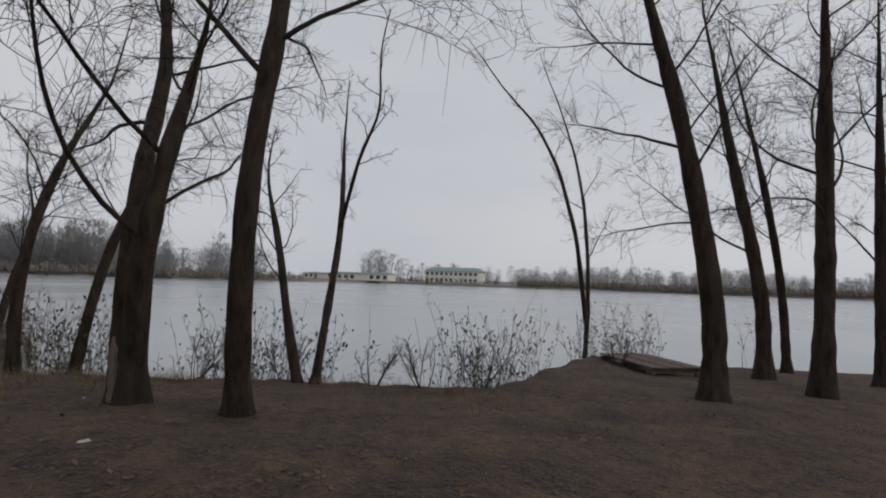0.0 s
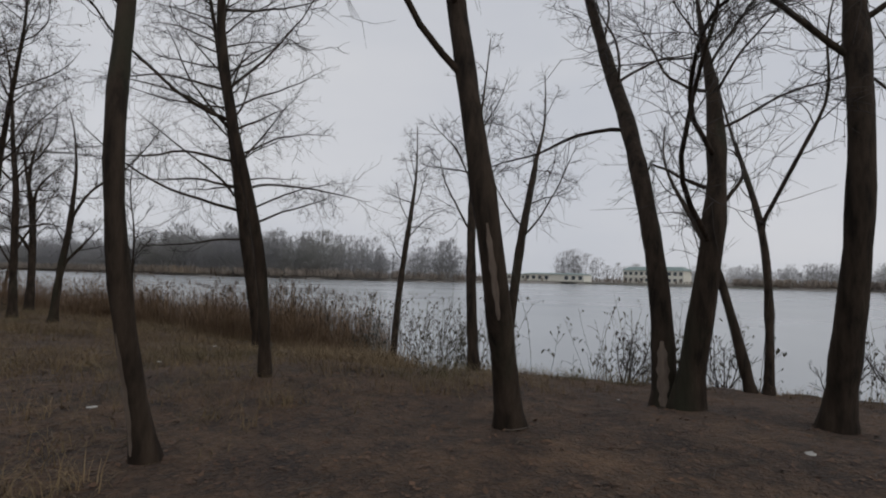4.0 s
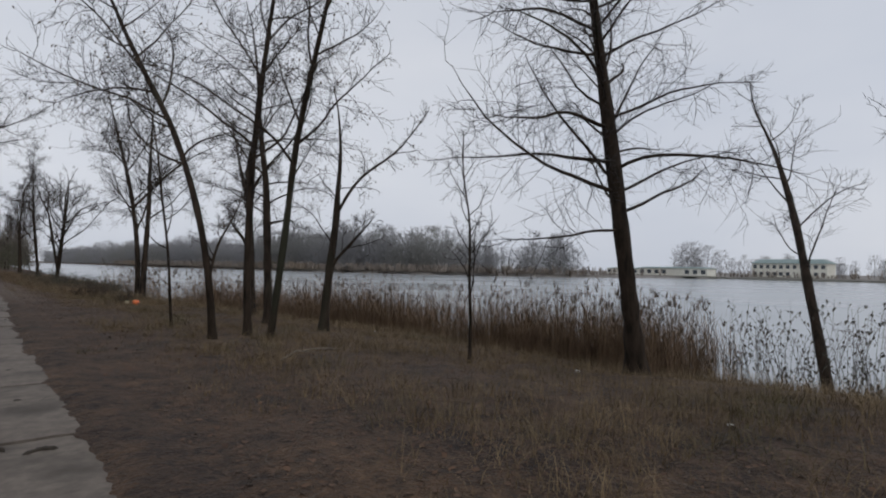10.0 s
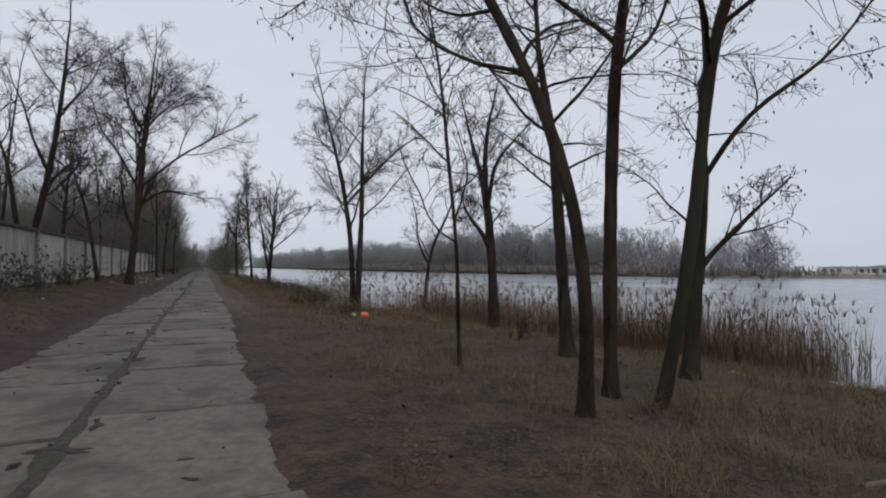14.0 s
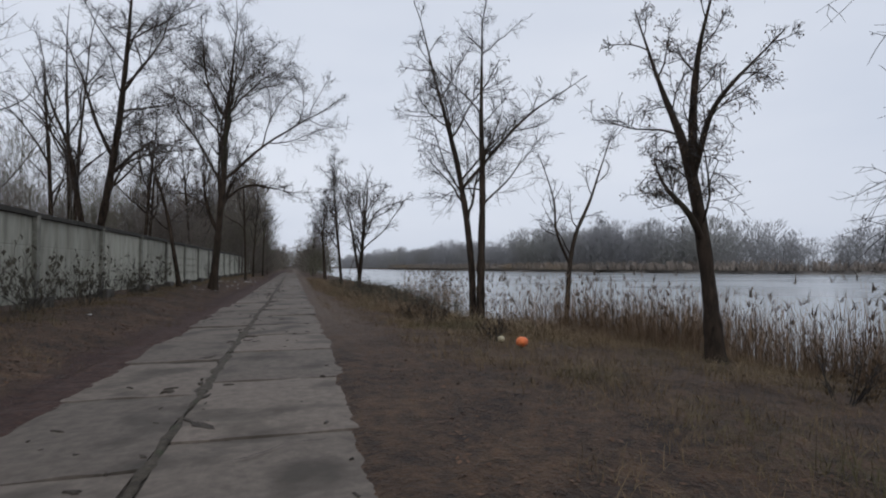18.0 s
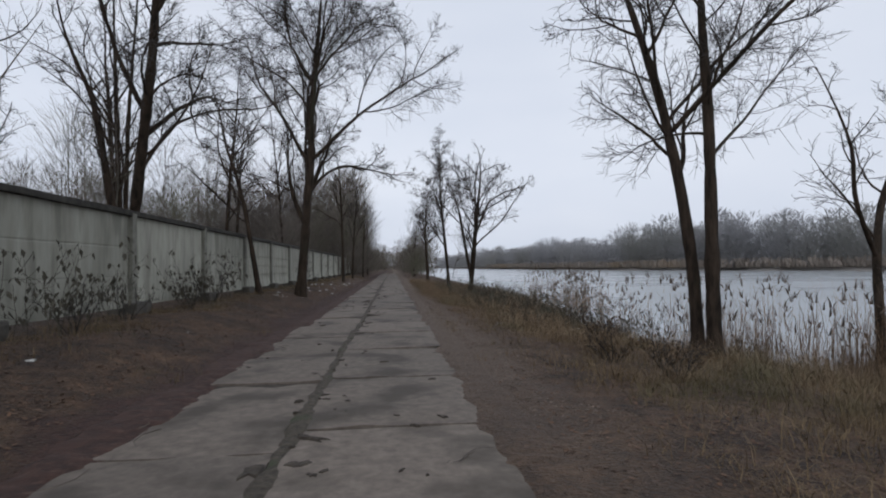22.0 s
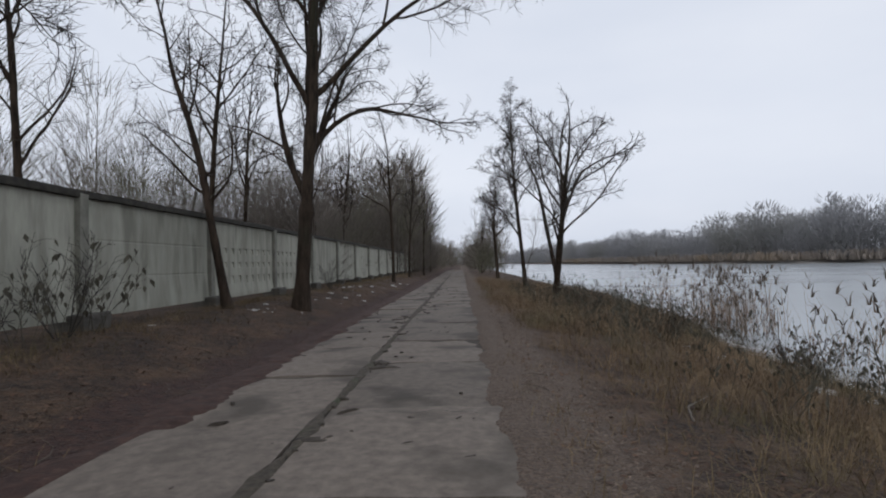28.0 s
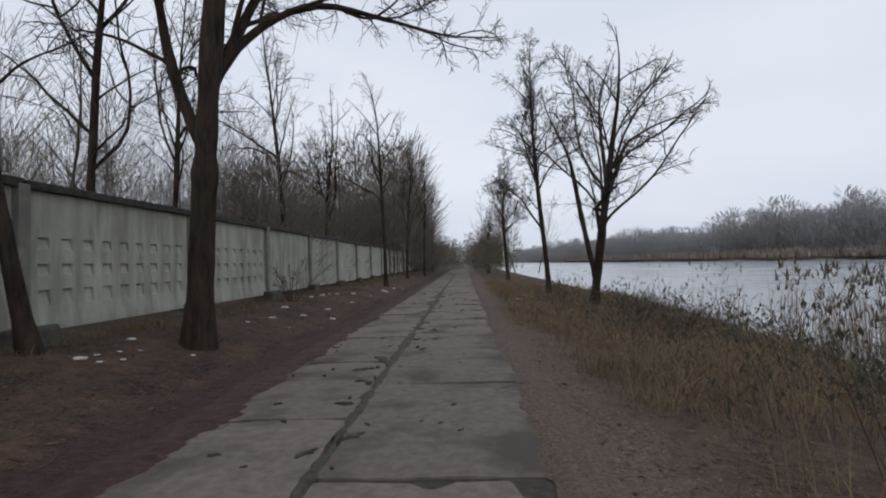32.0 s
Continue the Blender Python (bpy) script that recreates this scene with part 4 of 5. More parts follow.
def mossy_patches():
    """Clots of soil, moss and wet leaves on the slabs, most along the centre joint."""
    rng = np.random.default_rng(53)
    s = Soup()
    for k in range(330):
        y = rng.uniform(12, 75)
        x = centre(y) + (abs(rng.normal(0, 0.16)) + 0.05) * rng.choice([-1, 1, 1]) if k % 3 == 0 else rng.uniform(-1.6, 1.2)
        r = rng.uniform(0.010, 0.034) if k % 9 else rng.uniform(0.05, 0.09)
        a = np.linspace(0, 6.28, 11)[:-1]
        rad = r * rng.uniform(0.25, 1.5, 10)
        turn, long = rng.uniform(0, 3.14), rng.uniform(1.0, 3.6)
        ex, ey = np.cos(a) * rad * long, np.sin(a) * rad
        dx, dy = ex * math.cos(turn) - ey * math.sin(turn), ex * math.sin(turn) + ey * math.cos(turn)
        rim = np.stack([x + dx, y + dy, np.full(10, -0.012)], 1)
        mid = np.stack([x + dx * 0.7, y + dy * 0.7, np.full(10, 0.013) + rng.normal(0, 0.002, 10)], 1)
        v = np.concatenate([rim, mid, [[x, y, 0.015]]])
        j = np.arange(10)
        m = (j + 1) % 10
        s.add(v, np.stack([j, m, m + 10, j + 10], 1))
        s.add(v[10:], np.stack([j, m, np.full(10, 10), np.full(10, 10)], 1)[:, :3])
    tagged(part("moss_patches", s.mesh("moss_patches", M_JOINT, True), road, "dark crumbs of soil and wet leaves on the slabs"), kind="stuff")


mossy_patches()

# ---------------------------------------------------------------- fence
FENCE_X, POST_0, BAY = -5.6, 46.4, 4.9
fence = thing("fence", (FENCE_X, 0, 0), "long whitewashed concrete panel fence with stained relief panels", "fence", kind="structure")


def panel_mesh(kind, seed):
    """A cast panel: plain, banded by two grooves, or coffered in three rows, with a lip at the foot."""
    rng = random.Random(seed)
    w, h, d = BAY - 0.22, 2.12, 0.10
    heights = [0.0, 0.10, 0.38, 0.62, 0.84, 1.02, 1.24, 1.42, 1.66, 2.12] if kind == "coffered" else [0.0, 0.10, 0.68, 0.71, 0.74, 1.36, 1.39, 1.42, 2.02, 2.12]
    nx, nz = 19, len(heights) - 1
    bm = bmesh.new()
    front = {}
    for i in range(nx + 1):
        for j, z in enumerate(heights):
            sink = -0.012 if kind == "banded" and j in (3, 6) else 0.0
            front[i, j] = bm.verts.new((d / 2 + sink + rng.uniform(-0.003, 0.003), (i / nx - 0.5) * w, z))
    faces = {}
    for i in range(nx):
        for j in range(nz):
            faces[i, j] = bm.faces.new((front[i, j], front[i + 1, j], front[i + 1, j + 1], front[i, j + 1]))
    rim = [e for e in bm.edges if e.is_boundary]
    out = bmesh.ops.extrude_edge_only(bm, edges=rim)
    for v in out["geom"]:
        if isinstance(v, bmesh.types.BMVert):
            v.co.x = -d / 2
    bmesh.ops.contextual_create(bm, geom=[e for e in bm.edges if e.is_boundary])
    if kind == "coffered":
        chosen = [f for (i, j), f in faces.items() if j in (2, 4, 6) and i % 2]
        bmesh.ops.inset_individual(bm, faces=chosen, thickness=0.02, depth=0.0)
        for f in chosen:
            c = f.calc_center_median()
            for v in f.verts:
                v.co.x -= 0.055 if v.co.z > c.z else 0.015
    for i in range(nx + 1):
        for j in (0, 1):
            front[i, j].co.x += 0.035
    bmesh.ops.recalc_face_normals(bm, faces=bm.faces)
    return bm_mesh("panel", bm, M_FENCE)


COFFERED = (2, 3)
PANELS = [panel_mesh("plain", 1), panel_mesh("banded", 2), panel_mesh("coffered", 3)]
post_me = block("post", (0.20, 0.22, 2.85), M_POST, 0.02, (0, 0, 0), 0.01, 3)
foot_me = block("footing", (0.62, 0.72, 0.62), M_FOOT, 0.05, (0, 0, 0), 0.04, 3)
cap_me = block("coping", (0.27, BAY - 0.02, 0.13), M_CAP, 0.02, (0, 0, 0), 0.015, 4)
for k in range(-8, 24):
    y = POST_0 + k * BAY
    rise = 0.01 * math.sin(k * 1.7)
    part("post", post_me, fence, place=(0.04, y, -0.05 + rise))
    part("footing", foot_me, fence, place=(0.05, y, 0.10))
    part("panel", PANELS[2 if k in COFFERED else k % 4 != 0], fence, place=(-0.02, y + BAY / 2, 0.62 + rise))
    part("coping", cap_me, fence, place=(0.0, y + BAY / 2, 2.74 + rise))

# ---------------------------------------------------------------- far bank
def wood_template(seed, height, count, thick):
    """A whole bare tree in few triangles, to be planted many times over."""
    rng = np.random.default_rng(seed)
    s = Soup()
    path = bend(np.zeros(3), np.array([rng.normal(0, 0.08), rng.normal(0, 0.08), 1.0]), height * 0.95, 8, 0.06, 0.05, rng)
    tube(s, path, np.linspace(height * 0.0065, 0.012 * thick, 9), 5)
    for k in range(count):
        u = rng.uniform(0.2, 0.97)
        p, d = along(path, u)
        ln = height * (0.42 - 0.30 * u) * rng.uniform(0.5, 1.2)
        br = bend(p, aside(d, rng.uniform(0.4, 0.95), rng.uniform(0, 6.28)), ln, 4, 0.13, 0.07, rng)
        tube(s, br, np.linspace(0.008 * ln + 0.006, 0.008, 5) * thick, 3)
        for _ in range(5):
            q, dq = along(br, rng.uniform(0.2, 1))
            l2 = ln * rng.uniform(0.2, 0.45) + 0.1
            sb = bend(q, aside(dq, rng.uniform(0.4, 1.0), rng.uniform(0, 6.28)), l2, 2, 0.15, 0.08, rng)
            tube(s, sb, np.array([0.009, 0.007, 0.005]) * thick, 3)
            for _ in range(3):
                q3, d3 = along(sb, rng.uniform(0.2, 1))
                e3 = q3 + aside(d3, rng.uniform(0.3, 1.0), rng.uniform(0, 6.28)) * l2 * 0.4 + [0, 0, 0.03]
                w3 = np.array([rng.normal(0, 1), rng.normal(0, 1), 0.3]) * 0.005 * thick
                s.add([q3 - w3, q3 + w3, e3 + w3 * 0.6, e3 - w3 * 0.6], [(0, 1, 2, 3)])
    return np.concatenate(s.v), np.concatenate(s.f)


def hazy_template(seed, height, width, count, thin=1.0):
    """A far tree: a stem and a crown of many slivers, dense low down and thin at its rim."""
    rng = np.random.default_rng(seed)
    s = Soup()
    tube(s, [(0, 0, 0), (0.1, 0.1, height * 0.4), (0.2, 0, height * 0.85)], np.array([0.16, 0.11, 0.04]) * (0.4 + 0.6 * thin), 3)
    a, t = rng.uniform(0, 6.28, count), rng.uniform(0.0, 1.0, count)
    rad = width * np.sqrt(np.clip(1 - (t * 1.25 - 0.35) ** 2, 0.02, 1)) * np.sqrt(rng.uniform(0, 1, count))
    base = np.stack([np.cos(a) * rad, np.sin(a) * rad, height * (0.04 + 0.84 * t)], 1)
    ln = height * rng.uniform(0.05, 0.13, count)
    tip = base + np.stack([np.cos(a) * ln * 0.7 + rng.normal(0, 0.25, count), np.sin(a) * ln * 0.7 + rng.normal(0, 0.25, count), ln * 0.8], 1)
    b2 = a + rng.uniform(0.6, 2.4, count)
    w = np.stack([np.cos(b2), np.sin(b2), np.zeros(count)], 1) * rng.uniform(0.06, 0.17, count)[:, None] * thin
    v = np.stack([base - w, base + w, tip + w * 0.3, tip - w * 0.3], 1).reshape(-1, 3)
    s.add(v, np.arange(4 * count).reshape(count, 4))
    return np.concatenate(s.v), np.concatenate(s.f)


WOOD_TEMPLATES = [wood_template(60 + k, h, c, 0.95) for k, (h, c) in enumerate([(12, 22), (14, 26), (10, 20), (15, 26), (8, 18), (11, 24)])]
HAZY_TEMPLATES = [hazy_template(k, h, w, c) for k, (h, w, c) in enumerate([(13, 3.6, 210), (15, 4.2, 240), (11, 3.8, 210), (16, 3.2, 210), (9, 4.0, 190), (14, 5.0, 260)])]

FINE_TEMPLATES = [hazy_template(30 + k, h, w, c, 0.16) for k, (h, w, c) in enumerate([(13, 3.0, 560), (11, 3.4, 560), (15, 3.2, 620)])]
DENSE_TEMPLATES = [hazy_template(40 + k, h, w, c, 0.34) for k, (h, w, c) in enumerate([(13, 2.8, 420), (11, 3.2, 420), (15, 3.0, 460)])]


def plant(soup, template, x, y, z, size, turn):
    v, f = template
    c, s = math.cos(turn), math.sin(turn)
    soup.add(np.stack([x + size * (c * v[:, 0] - s * v[:, 1]), y + size * (s * v[:, 0] + c * v[:, 1]), z + size * v[:, 2]], 1), f)


def far_woods():
    rng = np.random.default_rng(7)
    woods, brush = Soup(), Soup()
    for y0, y1, size, gap, depth in ((136, 480, 1.0, 1.5, 30), (480, 860, 1.1, 3.0, 40), (-170, 122, 0.70, 1.7, 40), (124, 137, 1.05, 0.5, 60)):
        y = y0
        while y < y1:
            for lane in range(3):
                yy = y + rng.uniform(-3, 3)
                x = float(far_shore(yy)) + 4 + lane * depth / 3 + rng.uniform(0, depth / 3)
                if y0 == -170 and 57 < yy < 179 and x < float(far_shore(yy)) + 30:
                    continue
                if 104 < yy < 142 and 170 < x < 236:
                    continue
                sz = size * rng.uniform(0.7, 1.1) * float(np.interp(yy, [120, 160, 190, 230, 300, 480], [0.95, 1.0, 1.35, 1.4, 1.15, 1.1])) * (1 + 0.35 * noise.noise(Vector((yy * 0.035, 3.0, 0))))
                plant(woods, HAZY_TEMPLATES[rng.integers(6)], x, yy, -0.3, sz, rng.uniform(0, 6.28))
            y += gap * rng.uniform(0.7, 1.3)
    # brush along the water
    for y in np.arange(-170, 480, 0.5):
        for _ in range(4):
            yy = y + rng.uniform(-1, 1)
            if 55 < yy < 129 and rng.uniform() < 0.9:
                continue
            x = float(far_shore(yy)) + rng.uniform(0.3, 10)
            h = rng.uniform(0.8, 3.8)
            n = 6
            a = rng.uniform(0, 6.28, n)
            base = np.array([x, yy, -0.3])
            tip = base + np.stack([np.cos(a) * h * 0.4, np.sin(a) * h * 0.4, np.full(n, h) * rng.uniform(0.6, 1, n)], 1)
            wid = np.stack([-np.sin(a), np.cos(a), np.zeros(n)], 1) * 0.22
            v = np.stack([np.repeat(base[None], n, 0) - wid * 0.6, np.repeat(base[None], n, 0) + wid * 0.6, tip + wid * 0.5, tip - wid * 0.5], 1).reshape(-1, 3)
            brush.add(v, np.arange(4 * n).reshape(n, 4))
    tagged(new("far_woods", woods.mesh("far_woods", M_FARWOOD)), "bare woods on the opposite bank, haze put into their pale grey", "woods", kind="stuff")
    tagged(new("far_brush", brush.mesh("far_brush", M_FARBANK)), "brownish brush along the opposite waterline", "brush", kind="stuff")


far_woods()


def facade(name, place, size, storeys, bays, label, roof):
    """A far building that faces the river, with its storeys of windows, base and roof."""
    w, d, h = size
    root = thing(name, place, label, "building")
    part("wall", block("wall", (d, w, h), M_WALL, 0.05), root)
    if roof:
        bm = bmesh.new()
        for dx, dy, dz in ((-d / 2 - .6, -w / 2 - .6, 0), (d / 2 + .6, -w / 2 - .6, 0), (d / 2 + .6, w / 2 + .6, 0), (-d / 2 - .6, w / 2 + .6, 0),
                           (-d / 5, -w / 2 + 2, roof), (d / 5, -w / 2 + 2, roof), (d / 5, w / 2 - 2, roof), (-d / 5, w / 2 - 2, roof)):
            bm.verts.new((dx, dy, h + dz))
        bm.verts.ensure_lookup_table()
        for q in ((0, 1, 5, 4), (1, 2, 6, 5), (2, 3, 7, 6), (3, 0, 4, 7), (4, 5, 6, 7), (3, 2, 1, 0)):
            bm.faces.new([bm.verts[k] for k in q])
        part("roof", bm_mesh("roof", bm, M_ROOF), root, "low green metal roof")
    pane = block("window", (0.12, w / bays * 0.52, h / storeys * 0.5), M_PANE, 0.0)
    for s in range(storeys):
        for k in range(bays):
            if s == 0 and k in (3, 4):
                continue
            part("window", pane, root, place=(-d / 2 - 0.03, (k + 0.5) / bays * w - w / 2, h / storeys * (s + 0.28)))
    part("plinth", block("plinth", (d + 0.5, w + 0.5, 0.5), M_POST, 0.03, (0, 0, -0.35)), root)
    return root


facade("boathouse", (258, 88.5, -0.2), (27, 12, 5.9), 2, 11, "cream two-storey riverside building with a green roof", 1.8)
facade("pavilion", (229, 124, -0.2), (30, 8, 3.2), 1, 9, "long low cream pavilion on the opposite bank", 0.6)
facade("pavilion", (262, 164, -0.2), (24, 8, 3.0), 1, 8, "long low pale pavilion on the opposite bank", 0.5)
quay = block("quay", (6, 110, 0.95), M_POST, 0.05, (0, 0, 0), 0.0, 0)
ob = new("quay", quay)
ob.location = (246, 94, -1.5)
tagged(ob, "low grey embankment wall below the buildings", "quay", kind="structure")

# ---------------------------------------------------------------- woods behind the fence and beyond the road's end
def near_wood_tree(x, y, height, count, style, label, lean=0.0, stems=1):
    z = surface(x, y) if x > -30 else 0.45
    out = []
    for k in range(stems):
        dx = lean + (0.9 if k else 0.0)
        r = 0.0075 * height + 0.02
        out.append((round(r * (1 if not k else 0.8), 3), [(0.12 * k, 0.1 * k, 0), (0.15 * dx, 0.1 * k, height * 0.25), (0.5 * dx, -0.2 * k, height * 0.5), (dx, -0.4 * k, height * 0.75)]))
    return tree((x, y, z), out, height, count, 0.55, style, label)


rngw = random.Random(5)
WOOD = [(-8.2, 51.5, 12, 2), (-7.6, 60.5, 12, 1), (-8.6, 66, 11, 1), (-7.2, 73, 13, 1), (-9.5, 45, 10, 2), (-8.4, 38, 11, 1), (-10.5, 56, 13, 1), (-7.5, 81, 12, 1), (-11.5, 49, 9, 1), (-9, 89, 13, 2), (-7.4, 33, 10, 1)]
for x, y, h, n in WOOD:
    near_wood_tree(x, y, h, 13, rngw.choice(["up", "wide", "up"]), "bare tree standing behind the concrete fence", rngw.uniform(-0.7, 0.9), n)
for x, y, h in ((-3.4, 78, 12), (-3.6, 91, 11), (-3.2, 104, 12), (4.6, 96, 10), (4.2, 124, 10), (5.2, 140, 11), (-3.4, 122, 12)):
    near_wood_tree(x, y, h, 12, "up", "bare tree lining the far end of the road", rngw.uniform(-0.6, 0.6))


def back_woods():
    rng = np.random.default_rng(11)
    s = Soup()
    for k in range(85):
        y = rng.uniform(24, 130)
        x = -7.6 - rng.uniform(0, 1) ** 1.5 * 22
        plant(s, WOOD_TEMPLATES[rng.integers(6)], x, y, 0.4, rng.uniform(0.45, 0.85), rng.uniform(0, 6.28))
    for k in range(60):
        plant(s, WOOD_TEMPLATES[rng.integers(6)], rng.uniform(-10, -4.2) if k % 4 else rng.uniform(3.6, 7.5), rng.uniform(84, 150) if k % 4 else rng.uniform(108, 150), 0.1, rng.uniform(0.45, 0.8) * (1 if k % 4 else 0.7), rng.uniform(0, 6.28))
    for k in range(70):
        y = rng.uniform(105, 230)
        x = rng.choice([rng.uniform(-10, -2.9), rng.uniform(2.9, 9)])
        plant(s, WOOD_TEMPLATES[rng.integers(6)], x, y, 0.0, rng.uniform(0.4, 0.85), rng.uniform(0, 6.28))
    tagged(new("back_woods", s.mesh("back_woods", M_BACKWOOD)), "tangle of bare thin trees behind the fence and road end", "woods", kind="stuff")
    f = Soup()
    for k in range(110):
        plant(f, FINE_TEMPLATES[rng.integers(3)], -8.5 - rng.uniform(0, 14), rng.uniform(56, 150), 0.2, rng.uniform(0.38, 0.62), rng.uniform(0, 6.28))
    for k in range(120):
        plant(f, DENSE_TEMPLATES[rng.integers(3)], -6.7 - rng.uniform(0, 6), rng.uniform(70, 165), 0.2, rng.uniform(0.34, 0.66), rng.uniform(0, 6.28))
    for k in range(18):
        plant(f, DENSE_TEMPLATES[rng.integers(3)], rng.uniform(-7.8, -4.6), rng.uniform(92, 140), 0.2, rng.uniform(0.8, 1.2), rng.uniform(0, 6.28))
    for k in range(60):
        plant(f, HAZY_TEMPLATES[rng.integers(6)], rng.choice([rng.uniform(-8, -3.4), rng.uniform(3.4, 7.0)]), rng.uniform(112, 200), 0.1, rng.uniform(0.3, 0.55), rng.uniform(0, 6.28))
    for k in range(330):
        y = rng.uniform(60, 330)
        x = -9 - max(0, 95 - y) * 0.25 - rng.uniform(0, 60) if k % 3 else rng.uniform(-16, 14) + (y > 200) * 0
        if k % 3 == 0:
            y = rng.uniform(215, 360)
        plant(f, HAZY_TEMPLATES[rng.integers(6)] if y > 125 else FINE_TEMPLATES[rng.integers(3)], x, y, 0.2, rng.uniform(0.5, 0.85), rng.uniform(0, 6.28))
    for k in range(46):
        plant(f, DENSE_TEMPLATES[rng.integers(3)], -6.9 - rng.uniform(0, 9), rng.uniform(96, 170), 0.2, rng.uniform(0.85, 1.3), rng.uniform(0, 6.28))
    for k in range(40):
        plant(f, FINE_TEMPLATES[rng.integers(3)], -8.8 - rng.uniform(0, 14), rng.uniform(72, 108), 0.2, rng.uniform(0.5, 0.85), rng.uniform(0, 6.28))
    for k in range(26):
        plant(f, FINE_TEMPLATES[rng.integers(3)], -13.0 - rng.uniform(0, 16), rng.uniform(44, 76), 0.2, rng.uniform(0.4, 0.62), rng.uniform(0, 6.28))
    tagged(new("deep_woods", f.mesh("deep_woods", M_BACKWOOD)), "dim mass of bare woodland beyond the fence", "woods", kind="stuff")


back_woods()

# ---------------------------------------------------------------- reeds, weeds and grass
def blades(soup, px, py, pz, h, lean, width, rng, segs=2):
    """Many bent blades at once."""
    n = len(px)
    a = rng.uniform(0, 2 * np.pi, n)
    dx, dy = np.cos(a), np.sin(a)
    rows = []
    for k in range(segs + 1):
        u = k / segs
        cx, cy, cz = px + dx * lean * h * u * u, py + dy * lean * h * u * u, pz + h * u * (1 - 0.25 * lean * u)
        w = width * (1 - 0.85 * u)
        rows.append(np.stack([np.stack([cx - dy * w, cy + dx * w, cz], 1), np.stack([cx + dy * w, cy - dx * w, cz], 1)], 1))
    v = np.stack(rows, 1).reshape(n, -1, 3)
    per = 2 * (segs + 1)
    base = (np.arange(n) * per)[:, None]
    for k in range(segs):
        soup_f = np.concatenate([base + 2 * k, base + 2 * k + 1, base + 2 * k + 3, base + 2 * k + 2], 1)
        if k == 0:
            first = soup.n
            soup.v.append(v.reshape(-1, 3))
            soup.n += n * per
        soup.f.append(soup_f + first)


def scatter(n, x0, x1, y0, y1, rng, keep):
    """Places spread over a rectangle, kept by a test."""
    x, y = rng.uniform(x0, x1, n), rng.uniform(y0, y1, n)
    ok = keep(x, y)
    return x[ok], y[ok]


def patch(x, y, scale, seed):
    return np.array([noise.noise(Vector((a * scale, b * scale, seed))) for a, b in zip(x, y)])


def reeds():
    rng = np.random.default_rng(21)
    stalks, plumes = Soup(), Soup()
    x, y = scatter(95000, 6, 17, 15.6, 84, rng, lambda a, b: (a > shore(b) - 2.1) & (a < shore(b) + 2.3))
    n1 = patch(x, y, 0.22, 3.0)
    dens = np.interp(y, [15, 17.6, 19.2, 38, 44, 48, 84], [0.14, 0.22, 0.95, 0.85, 0.36, 0.10, 0.12]) + n1 * np.interp(y, [38, 48], [1.2, 0.55]) - np.abs(x - shore(y) - np.interp(y, [40, 48], [-0.4, 0.7])) * 0.16
    dens = np.where((y > 25.2) & (y < 27.4), dens - 0.9, dens)
    ok = rng.uniform(0, 1, len(x)) < dens
    x, y = x[ok], y[ok]
    z = np.maximum(ground(x, y), WATER_Z - 0.1) - 0.03
    h = rng.uniform(0.9, 2.1, len(x)) * np.interp(y, [40, 48], [1.08, 1.22])
    blades(stalks, x, y, z, h, rng.uniform(0.02, 0.22, len(x)) * np.interp(y, [40, 48], [1.0, 1.7]), rng.uniform(0.0035, 0.0075, len(x)), rng, 3)
    low = np.where((x < shore(y) + 0.9) & (y < 47))[0]
    low = np.concatenate([low, low, low, low[::2]])
    lx, ly = x[low] + rng.normal(0, 0.12, len(low)), y[low] + rng.normal(0, 0.12, len(low))
    blades(stalks, lx, ly, np.maximum(ground(lx, ly), WATER_Z - 0.1) - 0.03, rng.uniform(0.25, 1.15, len(low)), rng.uniform(0.1, 0.7, len(low)), rng.uniform(0.004, 0.009, len(low)), rng, 2)
    for _ in range(2):
        k = rng.uniform(0, 1, len(x)) < 0.8
        blades(stalks, x[k], y[k], z[k] + h[k] * rng.uniform(0.05, 0.55, k.sum()), h[k] * 0.38, rng.uniform(0.4, 1.2, k.sum()), np.full(k.sum(), 0.008), rng, 2)
    k = rng.uniform(0, 1, len(x)) < np.interp(y, [42, 52], [0.13, 0.5])
    m = int(k.sum())
    for _ in range(3):
        blades(plumes, x[k] + rng.normal(0, 0.02, m), y[k] + rng.normal(0, 0.02, m), z[k] + h[k] * 0.93, rng.uniform(0.18, 0.30, m) * np.interp(y[k], [40, 48], [1.0, 1.35]), rng.uniform(0.4, 1.4, m), np.full(m, 0.015) * np.interp(y[k], [40, 48], [1.0, 1.35]), rng, 2)
    tagged(new("reeds", stalks.mesh("reeds", M_REED)), "dense dry brown reeds along the waterline", "reeds", kind="stuff")
    tagged(new("reed_plumes", plumes.mesh("reed_plumes", M_PLUME)), "dark feathery seed heads above the reeds", "reeds", kind="stuff")


reeds()


